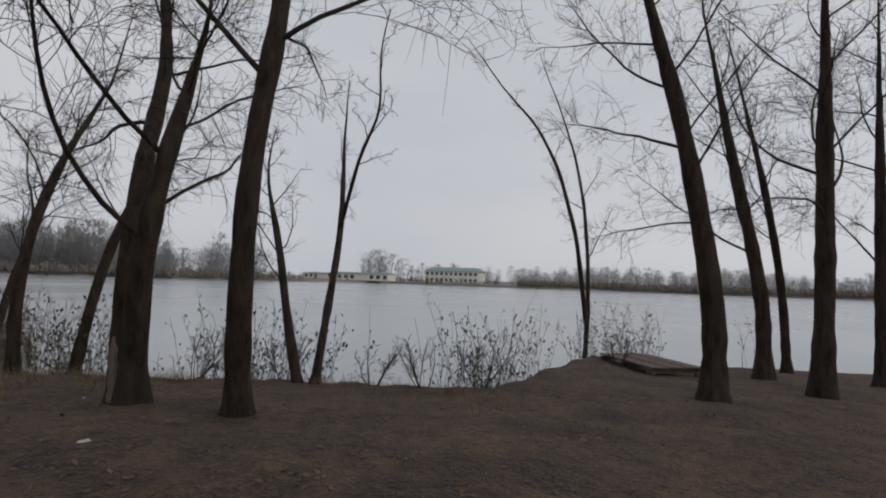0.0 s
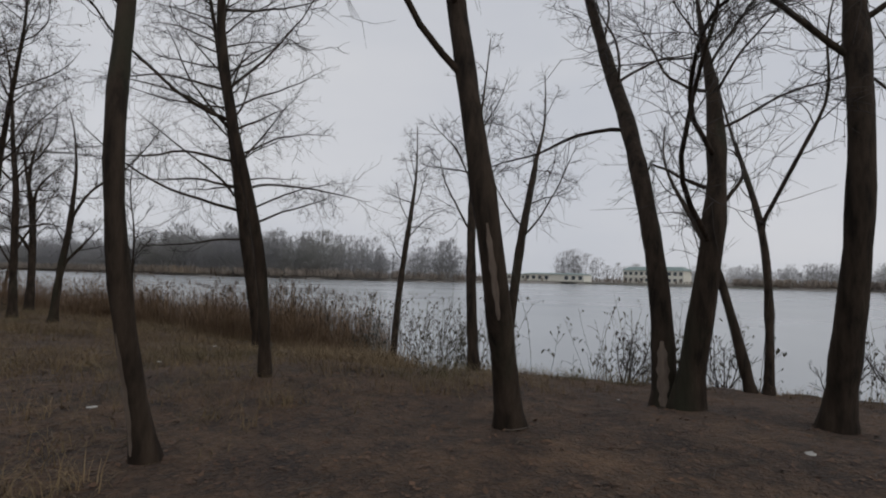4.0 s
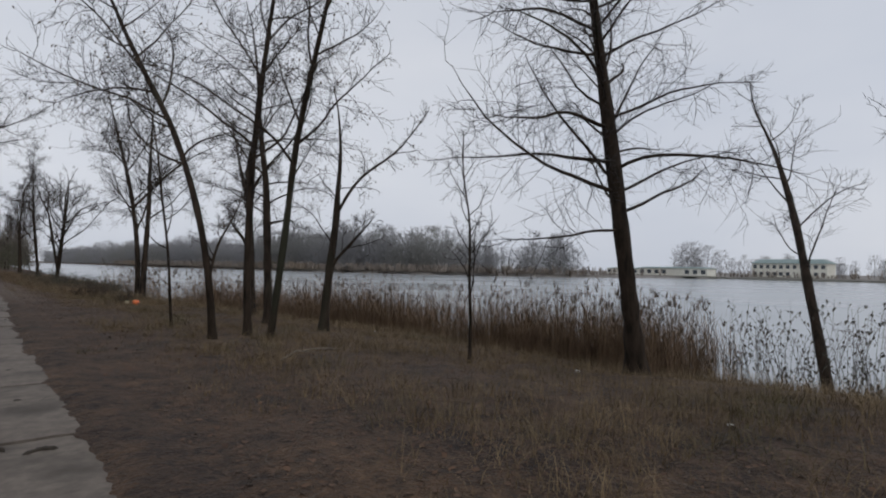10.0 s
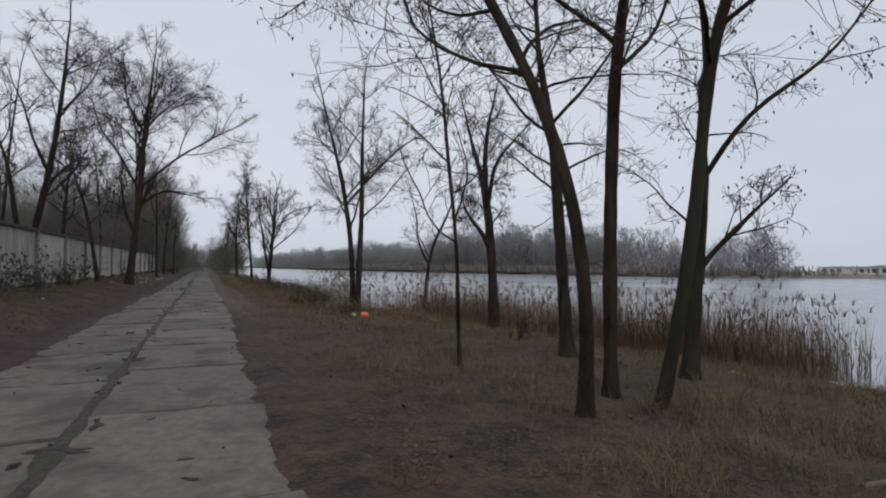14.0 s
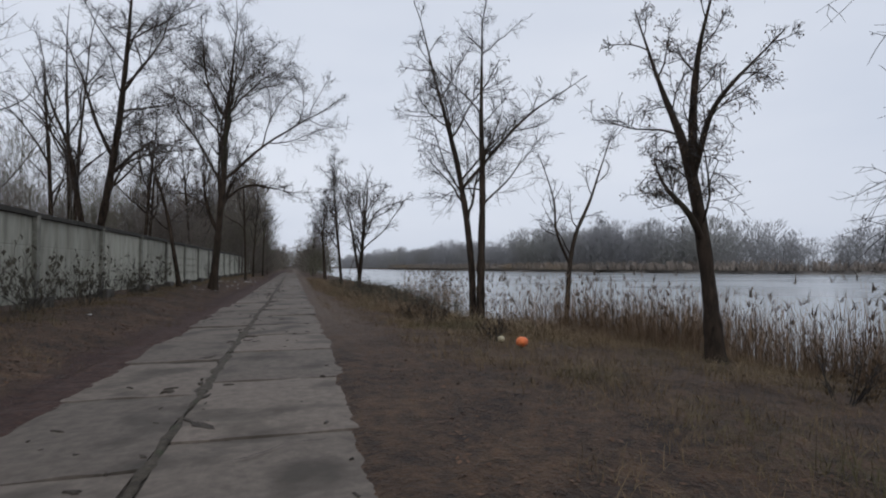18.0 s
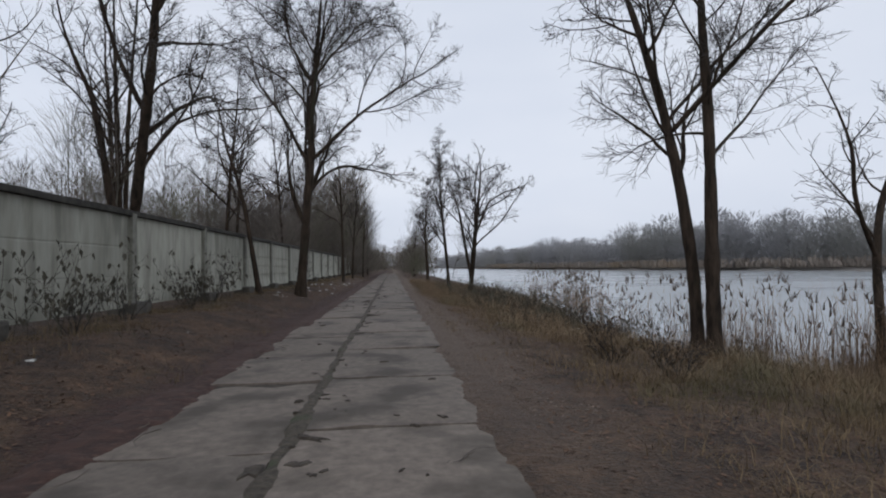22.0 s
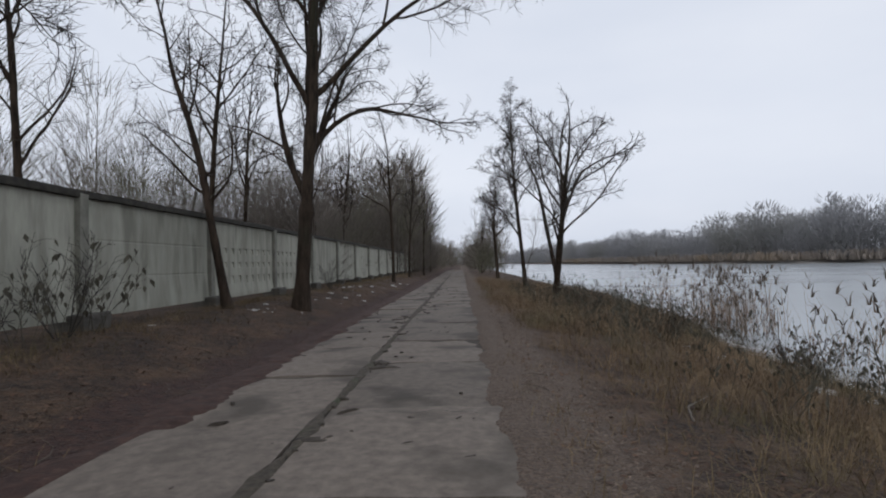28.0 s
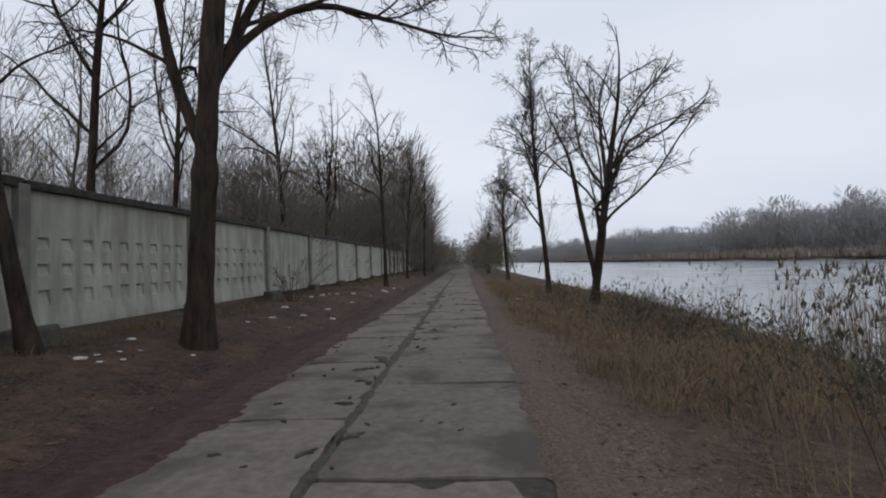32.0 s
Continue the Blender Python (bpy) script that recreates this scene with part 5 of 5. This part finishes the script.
def weeds():
    """Thin leafy stalks that stand in the shallow water off the bank."""
    rng = np.random.default_rng(31)
    s, l = Soup(), Soup()
    x, y = scatter(15000, 9.4, 25, -6, 22, rng, lambda a, b: (a > shore(b) - 0.3) & (a < shore(b) + 3.0))
    ok = rng.uniform(0, 1, len(x)) < 0.22 + patch(x, y, 0.35, 9.0) * 0.8
    x, y = x[ok], y[ok]
    z = np.maximum(ground(x, y), WATER_Z) - 0.06
    for a, b, c in zip(x, y, z):
        h = rng.uniform(0.7, 2.3)
        p = bend(np.array([a, b, c]), np.array([rng.normal(0, 0.16), rng.normal(0, 0.16), 1]), h, 4, 0.10, 0.03, rng)
        tube(s, p, np.linspace(0.006, 0.003, 5), 3)
        for _ in range(rng.integers(3, 8)):
            u = rng.uniform(0.35, 1)
            q = np.array([np.interp(u * 4, np.arange(5), p[:, k]) for k in range(3)])
            tip = bend(q, np.array([rng.normal(0, 1), rng.normal(0, 1), 0.9]), rng.uniform(0.08, 0.3), 2, 0.2, 0.1, rng)
            tube(s, tip, [0.004, 0.003, 0.002], 3)
            leaf(l, tip[-1], rng, rng.uniform(0.04, 0.085))
    x, y = scatter(300, -5.3, -4.5, 28, 51, rng, lambda a, b: a < -4.2)
    ok = rng.uniform(0, 1, len(x)) < 0.5 + 0.8 * patch(x, y, 0.4, 12.0)
    x2, y2 = scatter(1900, 3.2, 10.0, 46, 72, rng, lambda a, b: (a < shore(b) + 0.3) & (a > np.interp(b, [34, 46, 56], [6.0, 4.4, 3.4])))
    ok2 = rng.uniform(0, 1, len(x2)) < 0.34 + 0.9 * patch(x2, y2, 0.4, 15.0)
    for a, b in zip(np.concatenate([x[ok], x2[ok2]]), np.concatenate([y[ok], y2[ok2]])):
        tall = rng.uniform(0.6, 1.7) if a < 0 else rng.uniform(0.4, 1.35)
        p = bend(np.array([a, b, surface(a, b) - 0.04]), np.array([rng.normal(0, 0.25), rng.normal(0, 0.25), 1]), tall, 4, 0.14, 0.02, rng)
        tube(s, p, np.linspace(0.006, 0.003, 5), 3)
        for _ in range(rng.integers(4, 9)):
            q, dq = along(p, rng.uniform(0.35, 1))
            tip = bend(q, aside(dq, 0.8, rng.uniform(0, 6.28)), rng.uniform(0.08, 0.3), 2, 0.2, 0.1, rng)
            tube(s, tip, [0.004, 0.003, 0.002], 3)
            leaf(l, tip[-1], rng, rng.uniform(0.07, 0.13) if a < 0 else rng.uniform(0.04, 0.08))
    tagged(new("waterside_weeds", s.mesh("waterside_weeds", M_WEED)), "thin dead weed stalks in the shallows, along the fence and the verge", "weeds", kind="stuff")
    tagged(new("weed_leaves", l.mesh("weed_leaves", M_WEED)), "withered leaves and seed heads on weed stalks", "weeds", kind="stuff")


weeds()


def tufts(soup, cx, cy, per, spread, h0, h1, rng, width=(0.0025, 0.0055)):
    """Tufts of leaning blades round the given centres."""
    n = len(cx)
    x = np.repeat(cx, per) + rng.normal(0, spread, n * per)
    y = np.repeat(cy, per) + rng.normal(0, spread, n * per)
    size = np.repeat(rng.uniform(0.5, 1.0, n), per)
    ok = (np.abs(x) > 1.62) & (x < shore(y) + 0.2)
    x, y, size = x[ok], y[ok], size[ok]
    blades(soup, x, y, ground(x, y) - 0.05, rng.uniform(h0, h1, len(x)) * size, rng.uniform(0.3, 1.6, len(x)), rng.uniform(width[0], width[1], len(x)), rng, 2)


def grass():
    rng = np.random.default_rng(41)
    s = Soup()
    # thin cover on the bank
    x, y = scatter(16000, 1.7, 15, -8, 86, rng, lambda a, b: a < shore(b) - 0.1)
    d = shore(y) - x
    dens = 0.02 + patch(x, y, 0.30, 1.0) * 0.55 + 0.25 * patch(x, y, 1.1, 2.0) + np.where(y > 10, 0.26, 0.0) + np.where(d < 1.5, 0.55, 0) + np.where(y > 36, 0.25, 0)
    dens = np.where((x < 3.4) & (y > 12), dens - 0.5, dens)
    dens = np.where((y < 8) & (d > 1.4), dens - 0.25, dens)
    ok = rng.uniform(0, 1, len(x)) < dens
    tufts(s, x[ok], y[ok], 16, 0.10, 0.12, 0.40, rng)
    x, y = scatter(15000, 2.6, 13, 11, 48, rng, lambda a, b: a < shore(b) - 0.1)
    ok = rng.uniform(0, 1, len(x)) < 0.30 + 0.9 * patch(x, y, 0.55, 14.0) + np.where(x > 3.6, 0.15, -0.2)
    px, py = np.repeat(x[ok], 7), np.repeat(y[ok], 7)
    px, py = px + rng.normal(0, 0.13, len(px)), py + rng.normal(0, 0.13, len(py))
    blades(s, px, py, ground(px, py) - 0.03, rng.uniform(0.07, 0.19, len(px)), rng.uniform(0.4, 1.5, len(px)), rng.uniform(0.002, 0.004, len(px)), rng, 2)
    x, y = scatter(3200, 2.6, 13, 9, 66, rng, lambda a, b: a < shore(b) - 0.1)
    ok = patch(x, y, 0.28, 21.0) + 0.4 * patch(x, y, 0.9, 22.0) > -0.02
    tufts(s, x[ok], y[ok], 26, 0.16, 0.14, 0.46, rng)
    # taller dry growth towards the water and along the verge further on
    x, y = scatter(9000, 3.2, 14, 12, 86, rng, lambda a, b: a < shore(b) - 0.2)
    d = shore(y) - x
    dens = -0.35 + 0.9 * patch(x, y, 0.35, 6.0) + np.where(y > 36, 0.50, 0.12) + np.where(d < 2.6, 0.45, 0) - np.where((x < 4.6) & (y < 60), 0.4, 0)
    ok = rng.uniform(0, 1, len(x)) < dens
    tufts(s, x[ok], y[ok], 18, 0.15, 0.20, 0.60, rng)
    x, y = scatter(9000, 2.3, 12, 38, 88, rng, lambda a, b: (a < shore(b) - 0.1) & (a > np.interp(b, [38, 50, 58], [4.4, 2.8, 2.3])))
    ok = rng.uniform(0, 1, len(x)) < 0.42 + 0.8 * patch(x, y, 0.5, 8.0)
    st = Soup()
    tufts(st, x[ok], y[ok], 22, 0.20, 0.22, 0.85, rng)
    tagged(new("tangled_grass", st.mesh("tangled_grass", M_STRAW)), "tangle of tall straw-coloured grass on the verge", "grass", kind="stuff")
    # verge in front of the fence
    x, y = scatter(11000, -5.6, -1.8, 16, 100, rng, lambda a, b: a < -2.0)
    dens = -0.10 + 0.8 * patch(x, y, 0.45, 5.0) + np.where(x < -3.6, 0.38, 0)
    ok = rng.uniform(0, 1, len(x)) < dens
    tufts(s, x[ok], y[ok], 16, 0.12, 0.08, 0.34, rng)
    tagged(new("grass", s.mesh("grass", M_GRASS)), "withered brown grass tufts on the bank", "grass", kind="stuff")
    f = Soup()
    x, y = scatter(95000, -5.4, 14.5, -6, 66, rng, lambda a, b: ((a > 1.62) | (a < -2.45)) & (a < shore(b) - 0.2))
    near = (y < 12) | (np.abs(x) < 4.5)
    ok = near | (rng.uniform(0, 1, len(x)) < 0.45)
    for a, b in zip(x[ok], y[ok]):
        p = np.array([a, b, surface(a, b) + 0.012])
        t = rng.uniform(0, 6.28)
        u, w = np.array([math.cos(t), math.sin(t), rng.normal(0, 0.2)]), np.array([-math.sin(t), math.cos(t), rng.normal(0, 0.2)])
        k = rng.uniform(0.014, 0.038)
        f.add([p - u * k, p + w * k * 0.6, p + u * k, p - w * k * 0.6], [(0, 1, 2, 3)])
    x, y = rng.normal(-2.95, 0.30, 3500), rng.uniform(20, 70, 3500)
    for a, b in zip(x, y):
        if a < -2.5:
            p = np.array([a, b, surface(a, b) + 0.014])
            t = rng.uniform(0, 6.28)
            u, w = np.array([math.cos(t), math.sin(t), rng.normal(0, 0.25)]), np.array([-math.sin(t), math.cos(t), rng.normal(0, 0.25)])
            k = rng.uniform(0.015, 0.035)
            f.add([p - u * k, p + w * k * 0.6, p + u * k, p - w * k * 0.6], [(0, 1, 2, 3)])
    g = Soup()
    x, y = scatter(9000, 1.5, 3.6, 38, 68, rng, lambda a, b: a < 2.6 + 0.3 * np.sin(b * 1.7))
    for a, b in zip(x, y):
        c = np.array([a, b, surface(a, b) + 0.006])
        k = rng.uniform(0.006, 0.022)
        t = rng.uniform(0, 6.28)
        ring = [c + np.array([math.cos(t + q * 1.257), math.sin(t + q * 1.257), -0.4]) * k * rng.uniform(0.7, 1.3) for q in range(5)]
        g.add(ring + [c + np.array([0, 0, 0.6 * k])], [(q, (q + 1) % 5, 5) for q in range(5)])
    tagged(new("gravel", g.mesh("gravel", M_PEBBLE)), "loose grey-brown pebbles beside the slabs", "gravel", kind="stuff")
    tagged(new("fallen_leaves", f.mesh("fallen_leaves", M_FALLEN)), "carpet of small dead leaves on bare soil", "leaves", kind="stuff")


grass()

def shrub(x, y, h, stems, label, leafy=False):
    rng = np.random.default_rng(int(x * 100 + y * 1000) % 99991)
    root = thing("shrub", (x, y, surface(x, y)), label, "shrub", "shrubs of the verge")
    wood, leaves = Soup(), Soup()
    for k in range(stems):
        a = rng.uniform(0, 6.28)
        p = np.array([math.cos(a) * 0.08, math.sin(a) * 0.08, -0.05])
        st = bend(p, np.array([math.cos(a) * 0.55, math.sin(a) * 0.55, 1.0]), h * rng.uniform(0.6, 1.0), 6, 0.10, 0.04, rng)
        one = Soup()
        tube(one, st, np.linspace(0.011, 0.004, 7), 4)
        part("stem", one.mesh("stem", M_TWIG), root)
        for _ in range(9):
            q, dq = along(st, rng.uniform(0.25, 1))
            tw = bend(q, aside(dq, rng.uniform(0.4, 0.9), rng.uniform(0, 6.28)), h * rng.uniform(0.12, 0.32), 3, 0.15, 0.06, rng)
            tube(wood, tw, (0.005, 0.004, 0.003, 0.0025), 3)
            for _ in range(2):
                q, dq = along(tw, rng.uniform(0.3, 1))
                t3 = bend(q, aside(dq, 0.7, rng.uniform(0, 6.28)), h * rng.uniform(0.06, 0.15), 2, 0.15, 0.06, rng)
                tube(wood, t3, (0.0036, 0.003, 0.002), 3)
                if leafy:
                    leaf(leaves, t3[-1], rng, 0.05)
    tagged(part("crown", wood.mesh("crown", M_TWIG), root, "tangle of fine bare twigs"), kind="stuff")
    if leafy:
        tagged(part("foliage", leaves.mesh("foliage", M_LEAF), root, "shrivelled brown leaves"), kind="stuff")
    return root


for x, y, h, n in ((-4.9, 50.0, 1.5, 8), (-5.0, 48.6, 1.1, 7), (-4.9, 44.8, 1.0, 6), (-4.7, 42.6, 0.9, 6), (-5.0, 40.0, 1.2, 7), (-4.8, 37.0, 1.3, 7), (-4.9, 34.0, 1.2, 7), (-4.4, 65, 1.3, 9)):
    shrub(x, y, h, n, "bare multi-stemmed shrub against the fence")
for x, y, h, n in ((4.6, 40.5, 0.7, 12), (4.2, 41.8, 0.6, 10), (5.2, 45.0, 0.8, 12), (6.3, 47.2, 0.7, 10), (4.9, 36.8, 0.6, 10), (6.8, 51.5, 0.9, 12), (6.2, 56.0, 0.9, 12), (5.4, 60.5, 1.0, 12), (5.6, 64.0, 1.1, 12), (7.5, 31.0, 0.7, 9), (9.6, 46.2, 1.0, 12)):
    shrub(x, y, h, n, "low brown leafy shrub in dry grass", True)
for x, y, h, n in ((13.3, 5.8, 1.0, 8), (13.1, 6.7, 0.9, 7), (12.6, 8.2, 0.9, 7), (12.0, 9.7, 1.1, 8), (13.8, 4.9, 1.1, 8), (20.2, 2.8, 1.0, 7)):
    shrub(x, y, h, n, "thin leafless shrub on the bank edge")

# ---------------------------------------------------------------- jetty
jetty = thing("jetty", (20.6, 2.2, WATER_Z), "low weathered plank jetty on posts by the bank", "jetty")
jetty.rotation_euler = (0, 0, radians(32))
for k in range(9):
    part("plank", block("plank", (2.7, 0.155, 0.045), M_PLANK, 0.008, (0, 0, 0), 0.006, 1), jetty, place=(0, -0.95 + k * 0.175, 0.62 + 0.006 * (k % 3)))
for dx in (-1.2, 0.0, 1.2):
    part("beam", block("beam", (0.10, 1.6, 0.11), M_PLANK, 0.012), jetty, place=(dx, -0.25, 0.50))
    for dy in (-0.9, 0.4):
        part("post", block("post", (0.11, 0.11, 1.2), M_PLANK, 0.02), jetty, place=(dx, dy, -0.68))

# ---------------------------------------------------------------- litter, balls, fallen wood, ice
def lump(name, place, size, mat, label, category, seed, group=""):
    """A crumpled, uneven lump that lies on the ground."""
    bm = bmesh.new()
    bmesh.ops.create_icosphere(bm, subdivisions=2, radius=1.0)
    for v in bm.verts:
        n = noise.noise(v.co * 1.8 + Vector((seed * 3.7, seed, 0)))
        v.co *= 1 + 0.45 * n
        v.co.x, v.co.y, v.co.z = v.co.x * size[0], v.co.y * size[1], max(v.co.z, -0.55) * size[2]
    low = min(v.co.z for v in bm.verts)
    for v in bm.verts:
        v.co.z -= low + 0.01
    ob = new(name, bm_mesh(name, bm, mat, False))
    ob.location = (place[0], place[1], surface(place[0], place[1]) if len(place) < 3 else place[2])
    ob.rotation_euler = (0, 0, seed * 1.3)
    return tagged(ob, label, category, group)


def pumpkin(place, r, mat, label, ribs, stem=True):
    root = thing("pumpkin", (place[0], place[1], surface(*place) + 0.012), label, "pumpkin")
    bm = bmesh.new()
    bmesh.ops.create_uvsphere(bm, u_segments=32, v_segments=18, radius=r)
    for v in bm.verts:
        a = math.atan2(v.co.y, v.co.x)
        k = 1 + ribs * math.cos(a * 9) * (1 - abs(v.co.z / r) ** 3)
        v.co.x, v.co.y = v.co.x * k, v.co.y * k
        v.co.z = v.co.z * 0.86 - 0.16 * r * math.exp(-((v.co.x ** 2 + v.co.y ** 2) / (0.12 * r * r))) * (0.5 if v.co.z > 0 else 0) + r * 0.86
    part("flesh", bm_mesh("flesh", bm, mat, True), root)
    if stem:
        s = Soup()
        tube(s, [(0, 0, r * 1.5), (0.01, 0, r * 1.75), (0.035, 0.01, r * 1.95)], [r * 0.13, r * 0.09, r * 0.10], 7)
        part("stalk", s.mesh("stalk", M_STEM, True), root)
    return root


pumpkin((5.15, 35.75), 0.122, M_ORANGE, "orange pumpkin lying in withered grass", 0.035)
pumpkin((5.0, 36.5), 0.075, M_CREAM, "small cream coloured gourd lying in grass", 0.01)
LITTER = [(7.57, 6.5, 0.06), (9.2, 8.7, 0.04), (4.34, 12.16, 0.07), (9.2, 18.9, 0.08), (10.2, 27.2, 0.1), (6.2, 15.0, 0.05), (-3.9, 40.2, 0.07), (-3.4, 44.0, 0.06), (-4.06, 55.36, 0.10), (-3.25, 62.2, 0.12), (-3.6, 61.0, 0.09),
          (2.9, 70, 0.2), (3.4, 73, 0.25), (5.9, 47.5, 0.07), (-4.3, 56.8, 0.10), (-4.7, 52.0, 0.07), (6.6, 50.6, 0.2), (7.6, 52.3, 0.12), (7.2, 51.6, 0.1)]
litter_rng = random.Random(17)
for k in range(22):
    t = litter_rng.random()
    LITTER.append((-2.6 - 1.7 * litter_rng.random(), 56 + 24 * t + litter_rng.gauss(0, 0.6), litter_rng.uniform(0.03, 0.13) * (0.7 + 0.8 * t)))
LITTER += [(-4.2 + 0.12 * k, 55.4 + 0.3 * (k % 3), 0.05) for k in range(5)]
for k, (x, y, r) in enumerate(LITTER):
    lump("litter", (x, y), (r, r * 0.7, r * 0.28), M_WHITE, "crumpled pale litter lying on the ground", "litter", k, "scattered litter")
for k, (x, y, r) in enumerate([(13.2, 27.4, 0.5), (13.0, 28.3, 0.45), (16.0, 31.0, 0.5), (15.4, 30.2, 0.4), (11.7, 14.9, 0.3), (12.2, 15.6, 0.3), (12.9, 17.8, 0.35), (10.7, 66.0, 0.5), (10.8, 69.0, 0.5), (10.9, 72.0, 0.6)]):
    lump("ice", (x, y, WATER_Z - 0.05), (r, r * 1.3, 0.16), M_ICE, "rough white ice frozen along the waterline", "ice", k + 40, "shore ice")
ice_rng = random.Random(23)
for k in range(26):
    y = 44.3 + 0.72 * k + ice_rng.uniform(-0.25, 0.25)
    x = float(shore(y)) + ice_rng.uniform(-0.15, 0.25)
    lump("ice", (x, y, WATER_Z - 0.03), (ice_rng.uniform(0.06, 0.16), ice_rng.uniform(0.2, 0.5), 0.10), M_ICE, "thin strip of white ice along the waterline", "ice", 0.02 * k, "shore ice")
for k, (x, y) in enumerate([(6.4, 55.2), (6.7, 54.1), (6.9, 52.6), (7.2, 50.4), (7.6, 49.1)]):
    lump("ice", (x, y), (0.05 + 0.03 * (k % 3), 0.12, 0.05), M_ICE, "small remnant of old snow on the bank", "snow", k * 0.9 + 30, "old snow")


def fallen(path, r, label):
    x, y = path[0]
    root_z = surface(x, y)
    pts = [(a - x, b - y, surface(a, b) - root_z + r * 0.7 + (0.05 if 0 < i < len(path) - 1 else 0)) for i, (a, b) in enumerate(path)]
    s = Soup()
    tube(s, np.array(pts), np.linspace(r, r * 0.45, len(pts)), 6)
    ob = new("fallen_branch", s.mesh("fallen_branch", M_LOG, True))
    ob.location = (x, y, root_z)
    return tagged(ob, label, "branch", "fallen branches")


fallen([(3.3, 47.4), (3.45, 47.9), (3.75, 48.3), (4.1, 48.9)], 0.013, "pale crooked branch lying beside the road")
fallen([(4.7, 5.6), (5.2, 5.3), (5.8, 5.0), (6.2, 4.8)], 0.018, "thin dark branch lying on fallen leaves")
fallen([(4.7, 7.4), (5.2, 7.0), (5.7, 6.7)], 0.02, "thin dark branch lying on fallen leaves")
fallen([(5.0, 22.1), (5.5, 22.0), (6.0, 22.2)], 0.022, "short pale stick on bare soil")
fallen([(4.2, 21.0), (4.8, 21.6), (5.3, 21.7)], 0.014, "short dry stick on bare soil")


def fallen_twigs():
    """Small dead twigs strewn over the bank and the road's edge."""
    rng = np.random.default_rng(77)
    s = Soup()
    x, y = scatter(900, -4.6, 9.0, 0, 62, rng, lambda a, b: (np.abs(a) > 1.3) & (a < shore(b) - 0.5))
    for a, b in zip(x, y):
        ln, t = rng.uniform(0.12, 0.55), rng.uniform(0, 6.28)
        p = np.array([[a + math.cos(t + 0.3 * k) * ln * k / 3, b + math.sin(t + 0.3 * k) * ln * k / 3, 0.0] for k in range(4)])
        p[:, 2] = [surface(u, v) + 0.02 for u, v in p[:, :2]]
        tube(s, p, np.linspace(0.006, 0.0025, 4), 3)
    tagged(new("fallen_twigs", s.mesh("fallen_twigs", M_DEADTWIG)), "small dead twigs strewn over the bank", "twigs", kind="stuff")


fallen_twigs()
